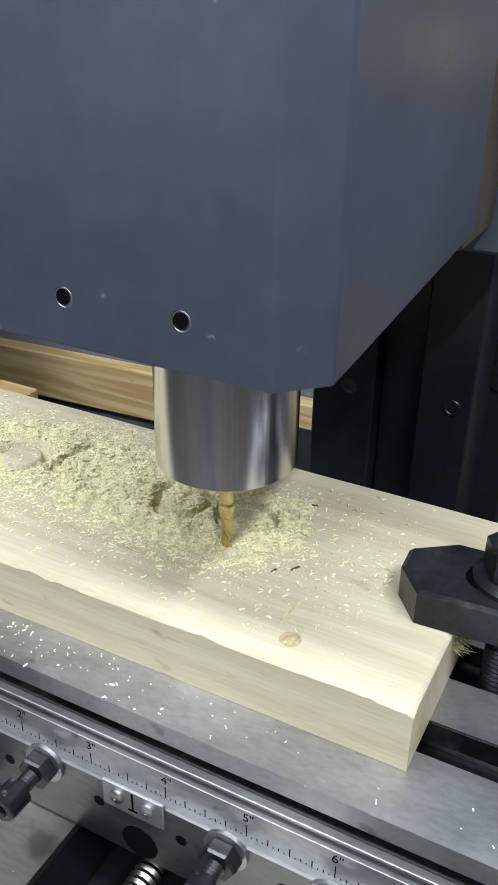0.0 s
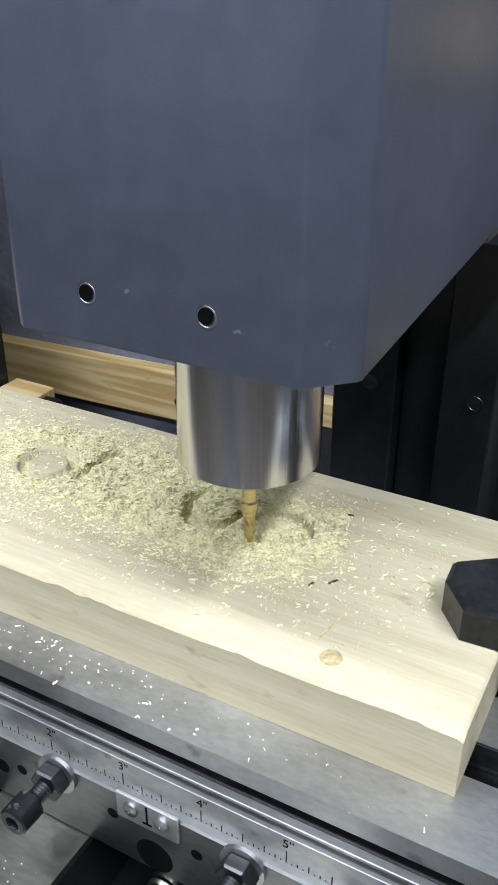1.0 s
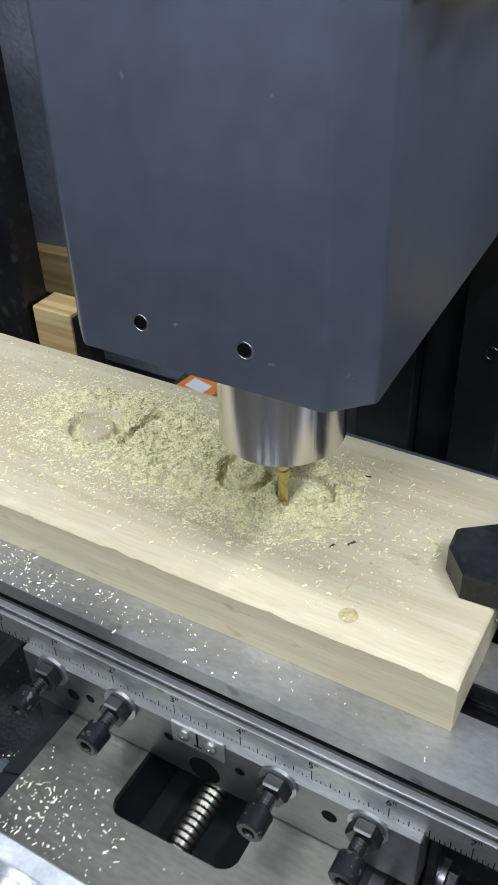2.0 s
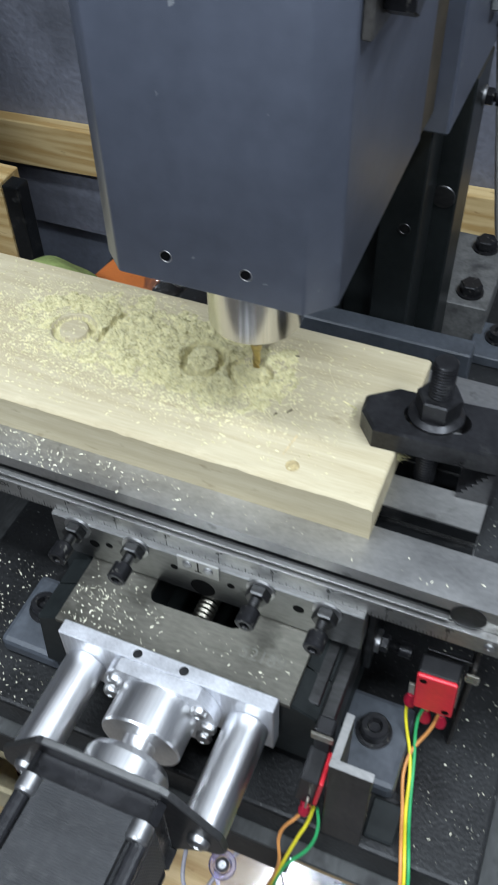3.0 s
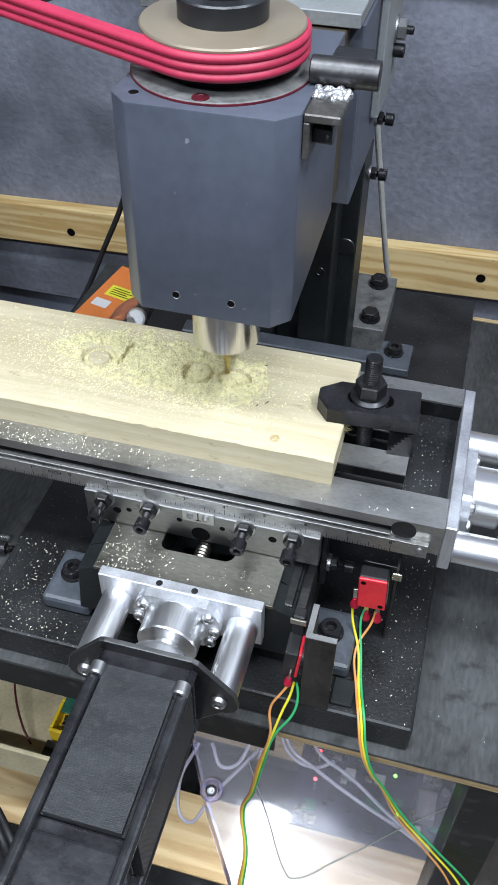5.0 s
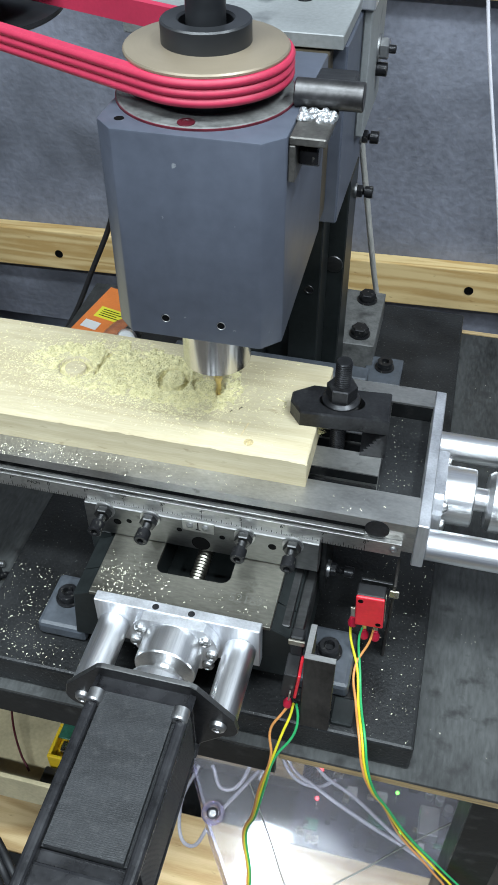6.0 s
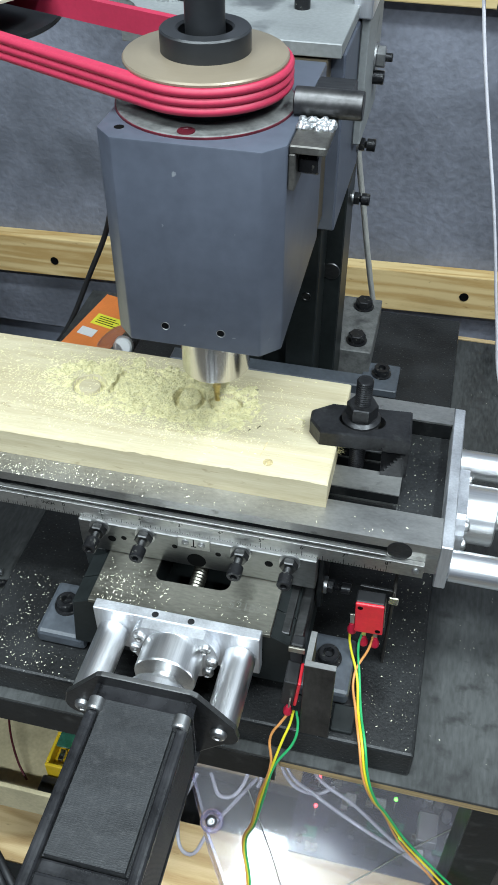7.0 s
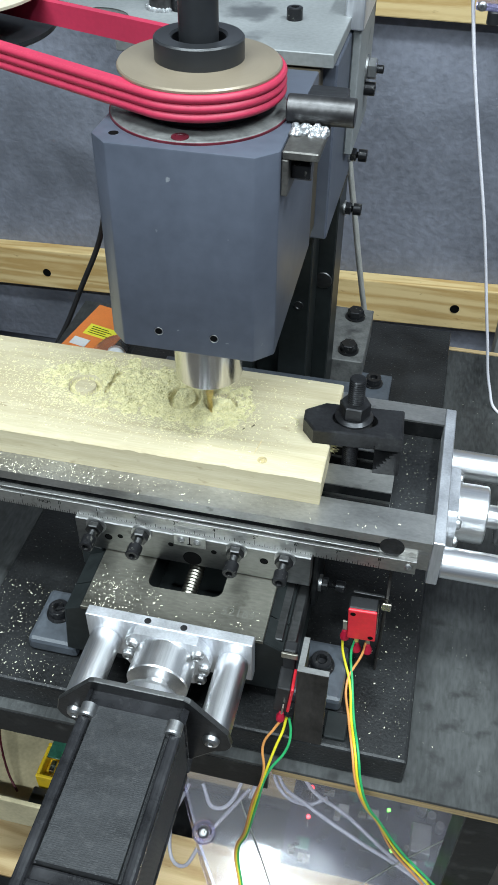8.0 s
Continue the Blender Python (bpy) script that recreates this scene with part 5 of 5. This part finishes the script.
# cables on the wall side
cb = cable("grey_cable", [(48, 335, 20), (54, 335, -27), (58.5, 335, -57), (67, 335.5, -105), (72.4, 336, -137), (82, 350, -200), (86, 358, -222)], 2.6, M["w_grey"])
tagged(cb, "grey sheathed cable running down beside the column", "cable")
cb = cable("black_cable", [(-150, 300, -60), (-190, 380, -170), (-225, 390, -245), (-262, 392, -320), (-290, 392, -360)], 3.0, M["w_black"])
tagged(cb, "black cable hanging behind the bench", "cable")
cb = cable("white_cable", [(125, 300, 140), (134.5, 300, 89.5), (141.6, 300, 53), (155.5, 300, -6.5), (172, 300, -74), (194, 299, -179), (206, 297, -232), (214, 290, -248), (250, 270, -248)], 1.3, M["w_white"])
tagged(cb, "thin white cable hanging from above to the bench", "cable")

hook = empty("acrylic_bracket", "violet clear bracket with a black knob beside the cable", "bracket")
part("clear_arm", one_box(137, 190, 296, 320, 84, 110, 1.0), M["acrylic_edge"], hook, "violet clear arm")
part("knob", rod(bmesh.new(), (150, 300, 83.8), (0, 0, -1), 4.5, 9, 0.8, 20), M["black_plastic"], hook, "black knob", True)
part("screw", button_screw(bmesh.new(), (141, 295.9, 87), (0, -1, 0), 3.2, 1.8, 1.0), M["screw_zinc"], hook, "", True)
tagged(part("steel_upright", one_box(212, 240, 392, 420, -1099.9, -150, 1.0), M["top_steel"]), "grey steel upright standing behind the bench", "post")

# ---------------------------------------------------------------- things behind the board on the bench
card = empty("blister_pack", "orange blister pack with yellow label and clear bubble", "blister pack")
tilt = Matrix.Translation(V(-177, 302, -250)) @ Matrix.Rotation(radians(-14), 4, "Z") @ Matrix.Rotation(radians(5), 4, "X")
bm = box(bmesh.new(), -26, 26, -50, 50, 6, 7, 0.3, None)
bmesh.ops.transform(bm, matrix=tilt, verts=bm.verts)
cc = part("card", bm, M["orange"], card, "orange printed card")
for x0, x1, y0, y1, mat in ((-16, 18, 4, 20, "label_yellow"), (-20, -2, -14, -3, "white")):
    bm = box(bmesh.new(), x0, x1, y0, y1, 7.1, 7.4, 0)
    bmesh.ops.transform(bm, matrix=tilt, verts=bm.verts)
    part("printed_label", bm, M[mat], cc)
for k in range(4):
    bm = box(bmesh.new(), -12, 12 - 5 * (k % 2), 7 + 3 * k, 8 + 3 * k, 7.5, 7.55, 0)
    bmesh.ops.transform(bm, matrix=tilt, verts=bm.verts)
    part("printed_bar", bm, M["ink"], cc)
bm = bmesh.new()
bmesh.ops.create_uvsphere(bm, u_segments=24, v_segments=12, radius=1)
bmesh.ops.scale(bm, vec=V(17, 30, 14), verts=bm.verts)
bmesh.ops.transform(bm, matrix=tilt @ Matrix.Translation(V(28, -16, 8)), verts=bm.verts)
part("bubble", bm, M["blister"], card, "clear plastic bubble", True)
bm = lathe(bmesh.new(), [(0, 0), (9, 0), (9, 12), (7, 14), (0, 14)], (-146, 280, -243), (0.2, -0.7, 0.5), 24)
part("white_cap", bm, M["white"], card, "white cap inside the bubble", True)
bm = bmesh.new()
bmesh.ops.create_icosphere(bm, subdivisions=5, radius=1.0)
for v in bm.verts:
    fold = 0.03 * math.sin(7 * v.co.x + 4 * v.co.y) + 0.10 * noise.noise(v.co * 1.6)
    v.co = v.co * (1 + fold)
    v.co.z = max(v.co.z, -0.12) + 0.12
bmesh.ops.transform(bm, matrix=Matrix.Translation(V(-226, 218, -249.9)) @ Matrix.Diagonal((0.046, 0.030, 0.035, 1)), verts=bm.verts)
tagged(part("cloth_bag", bm, M["lime"], None, "", True), "crumpled lime-green cloth bag on the bench", "cloth bag")
stud_loose = empty("loose_stud", "short bright threaded stud lying on the bench", "threaded stud")
part("thread", threads(bmesh.new(), (-182, -3.5, -246.8), (1, 0.12, 0), 2.6, 40, 1.3, 16), M["screw_zinc"], stud_loose, "", True)
sc = tagged(part("loose_screw", cap_screw(threads(bmesh.new(), (-141, -10, -245), (1, 0.2, 0), 2.6, 8, 1, 14), (-141, -10, -245), (-1, -0.2, 0), 5, 7, 2.2), M["screw_black"], None, "", True), "black socket screw lying on the bench", "screw")

# ---------------------------------------------------------------- under the bench: acrylic cover, boards, cables
cover = empty("acrylic_box", "clear acrylic box over circuit boards under the bench", "acrylic box")
LID = Matrix.Translation(V(26, -56, -455)) @ Vector((0, 0, 1)).rotation_difference(Vector((0.228, -0.288, 0.93))).to_matrix().to_4x4()


def lid_at(x, y, z=0.0):
    """A place over the tilted lid, from its plan position in mm and a height over its face."""
    n = LID.to_3x3() @ Vector((0, 0, 1))
    h = -455 - (n.x * (x - 26) + n.y * (y + 56)) / n.z
    return (x, y, h + z)


def lid_slab(outline, z0, z1):
    bm = bmesh.new()
    lo = [bm.verts.new(V(*lid_at(x, y, z0))) for x, y in outline]
    hi = [bm.verts.new(V(*lid_at(x, y, z1))) for x, y in outline]
    bm.faces.new(lo)
    bm.faces.new(hi[::-1])
    for i in range(len(lo)):
        j = (i + 1) % len(lo)
        bm.faces.new((lo[i], hi[i], hi[j], lo[j]))
    return bm


lid_outline = [(-36, 40), (1, -26), (25, -66), (61, -114), (104, -176), (212, -176), (228, -32), (238, 40)]
lid = part("lid", lid_slab(lid_outline, -3, 0), M["acrylic"], cover, "hazy clear acrylic lid")
lid.visible_shadow = False
for k, (a, b) in enumerate(zip(lid_outline[:4] + lid_outline[5:7], lid_outline[1:5] + lid_outline[6:8])):
    d = Vector((b[0] - a[0], b[1] - a[1])).normalized()
    q = (-d.y * 2.5, d.x * 2.5)
    side = part("side", lid_slab([a, b, (b[0] + q[0], b[1] + q[1]), (a[0] + q[0], a[1] + q[1])], -34, -3.2), M["acrylic_edge"], cover, "violet-tinted acrylic side")
    side.visible_shadow = False
bm = lathe(bmesh.new(), [(5.5, 0), (9.5, 0), (9.5, 5), (8.5, 6), (6.5, 6), (5.5, 5), (5.5, 0)], lid_at(26, -56, 0.2), (0.228, -0.288, 0.93), 28)
boss = part("corner_boss", bm, M["acrylic_edge"], cover, "violet-tinted corner boss", True)
bm = button_screw(bmesh.new(), lid_at(26, -56, 0.2), (0.228, -0.288, 0.93), 4.6, 2.6, 1.2)
part("corner_screw", bm, M["screw_zinc"], boss, "bright cross-head screw", True)
pcb = empty("circuit_board", "dark circuit board with lit diodes under the cover", "circuit board")
part("board", one_box(88, 232, -37, 70, -525, -523, 0.2), M["pcb_dark"], pcb)
rs = random.Random(9)
for i in range(60):
    x, y = rs.uniform(92, 218), rs.uniform(-34, 58)
    w, d, h = rs.uniform(3, 13), rs.uniform(3, 10), rs.uniform(2, 9)
    part("component", one_box(x, x + w, y, y + d, -522.9, -523 + h, 0.3), M[rs.choice(["black_plastic", "pcb", "brass", "black_plastic", "w_grey", "pcb"])], pcb)
part("connector", one_box(197, 214, -8, 18, -522.8, -508, 0.6), M["screw_zinc"], pcb, "bright metal connector shell")
for x, y in ((214, 30), (222, 22), (205, 34), (226, 2)):
    part("capacitor", rod(bmesh.new(), (x, y, -522.9), (0, 0, 1), 4, 11, 0.5, 20), M["screw_zinc"], pcb, "", True)
for x, y, k in ((105, 26, "red_led"), (106, -1, "red_led"), (175, 21, "green_led"), (181, -14, "green_led")):
    bm = bmesh.new()
    bmesh.ops.create_icosphere(bm, subdivisions=2, radius=1.7 * MM, matrix=Matrix.Translation(V(x, y, -503)))
    part("diode", bm, M[k], pcb, "lit diode", True)
    part("diode_leg", rod(bmesh.new(), (x, y, -522.9), (0, 0, 1), 0.5, 19, 0.1, 8), M["brass"], pcb)
tagged(cable("thin_wire", [lid_at(50, -25, 1), lid_at(76, -60, 1), lid_at(99, -92, 1), lid_at(104, -95, 1), lid_at(140, -70, 1), lid_at(190, -28, 1), lid_at(234, 6, 1)], 0.6, M["w_grey"]), "thin bent grey wire lying over the acrylic box", "wire")
psu = empty("power_supply_box", "open cream box with a small yellow supply module", "power supply")
part("box_floor", one_box(-260, -90, -70, 60, -480, -477, 0.4), M["box_cream"], psu)
part("box_side", one_box(-260, -90, -74, -70.2, -480, -440, 0.4), M["box_cream"], psu, "cream plastic side")
part("box_side", one_box(-260, -90, 60.2, 64, -480, -440, 0.4), M["box_cream"], psu, "cream plastic side")
part("box_side", one_box(-264, -260.2, -74, 64, -480, -440, 0.4), M["box_cream"], psu, "cream plastic side")
ear = part("mounting_ear", prism(bmesh.new(), arc(-262, -82, 9, 0, 360, 20)[:-1], -444, -440, "xy", 0.3), M["box_cream"], psu, "rounded ear with a screw hole")
part("ear_hole", rod(bmesh.new(), (-262, -82, -440), (0, 0, 1), 2.4, 0.3, 0.1, 16), M["ink"], ear)
part("module", one_box(-126, -92, -44, -41, -476.8, -450, 0.6), M["amber"], psu, "amber module wall")
part("module", one_box(-126, -92, -15, -12, -476.8, -450, 0.6), M["amber"], psu, "amber module wall")
part("module", one_box(-126, -123, -40.9, -15.1, -476.8, -450, 0.6), M["amber"], psu, "amber module wall")
part("module_floor", one_box(-122.9, -92, -40.9, -15.1, -476.8, -462, 0.4), M["amber"], psu, "amber module floor")
for k in range(3):
    part("clip", one_box(-119 + 8 * k, -114 + 8 * k, -34, -24, -461.9, -456, 0.5), M["brass"], psu, "brass terminal clip")
part("dark_block", one_box(-128, -92, -70, -46, -476.8, -464, 1.0), M["black_plastic"], psu)
cable("white_lead", [(-118, 4, -458), (-104, -2, -450), (-88, -4, -452), (-70, 4, -460)], 1.6, M["w_white"], psu)
cable("white_lead", [(-112, -10, -456), (-102, -16, -450), (-94, -24, -450)], 1.6, M["w_white"], psu)
part("module_board", one_box(-122, -100, -26, -4, -449.8, -447.5, 0.3), M["pcb"], psu, "green board on the module")
bm = bmesh.new()
bmesh.ops.create_icosphere(bm, subdivisions=2, radius=1.6 * MM, matrix=Matrix.Translation(V(-106, -23, -446.5)))
part("diode", bm, M["green_led"], psu, "lit green diode", True)
cable("lead", [(-190, 20, -475), (-176, -10, -460), (-155, -40, -465), (-142, -52, -470)], 1.0, M["blotch_red"], psu)
for pts in ([lid_at(66, 44, -8), lid_at(80, 2, -8), lid_at(104, -8, -8), lid_at(149, -21, -8), lid_at(190, -30, -9), lid_at(222, -40, -10)], [lid_at(84, 50, -9), lid_at(100, 10, -9), lid_at(140, -6, -9), lid_at(180, -24, -9), lid_at(214, -36, -10)],
            [lid_at(120, 4, -12), lid_at(104, -6, -12), lid_at(80, -2, -12), lid_at(66, 24, -12)], [(4, -20, -452), (-4, -52, -470), (8, -74, -486), (22, -40, -500), (50, 10, -500)], [lid_at(36, 44, -14), lid_at(46, -6, -14), lid_at(30, -30, -16), lid_at(14, -14, -20)],
            [lid_at(58, 44, -10), lid_at(60, 6, -10), lid_at(56, -16, -12)]):
    c = cable("white_cable", pts, 1.6, M["w_dull"])
    tagged(c, "white cable looping under the acrylic cover", "cable", "white cables")
c = cable("black_cable", [(30, -240, -190), (52, -236, -230), (72, -215, -330), (82, -200, -440), (84, -190, -560)], 4.0, M["w_black"])
tagged(c, "thick black motor cable hanging under the bench", "cable")
for k in range(3):
    c = cable("black_cable", [(-196 - 9 * k, -92, -430), (-165 - 8 * k, -96, -500), (-128 - 10 * k, -126, -512), (-100 - 12 * k, -150, -620)], 3.6, M["w_black"])
    tagged(c, "black cable hanging under the bench", "cable", "black cables")


# ---------------------------------------------------------------- what moves
def motions():
    base_x = mx.matrix_world.copy()
    rows = [(t, Matrix.Translation((x, y, 0))) for t, x, y in FEED]
    for ob in (table, board, clamp, dust, shavings, table_chips, pan_chips):
        walk(ob, rows)
    walk(mx, [(t, Matrix.Translation((x, y, 0)) @ base_x) for t, x, y in FEED])
    walk(saddle, [(t, Matrix.Translation((0, y, 0))) for t, x, y in FEED])
    turns = [(k / 30.0, pose(AX * MM, AY * MM, 0, 0, 0, -70.0 * k)) for k in range(0, 241)]
    walk(spindle, turns)


motions()
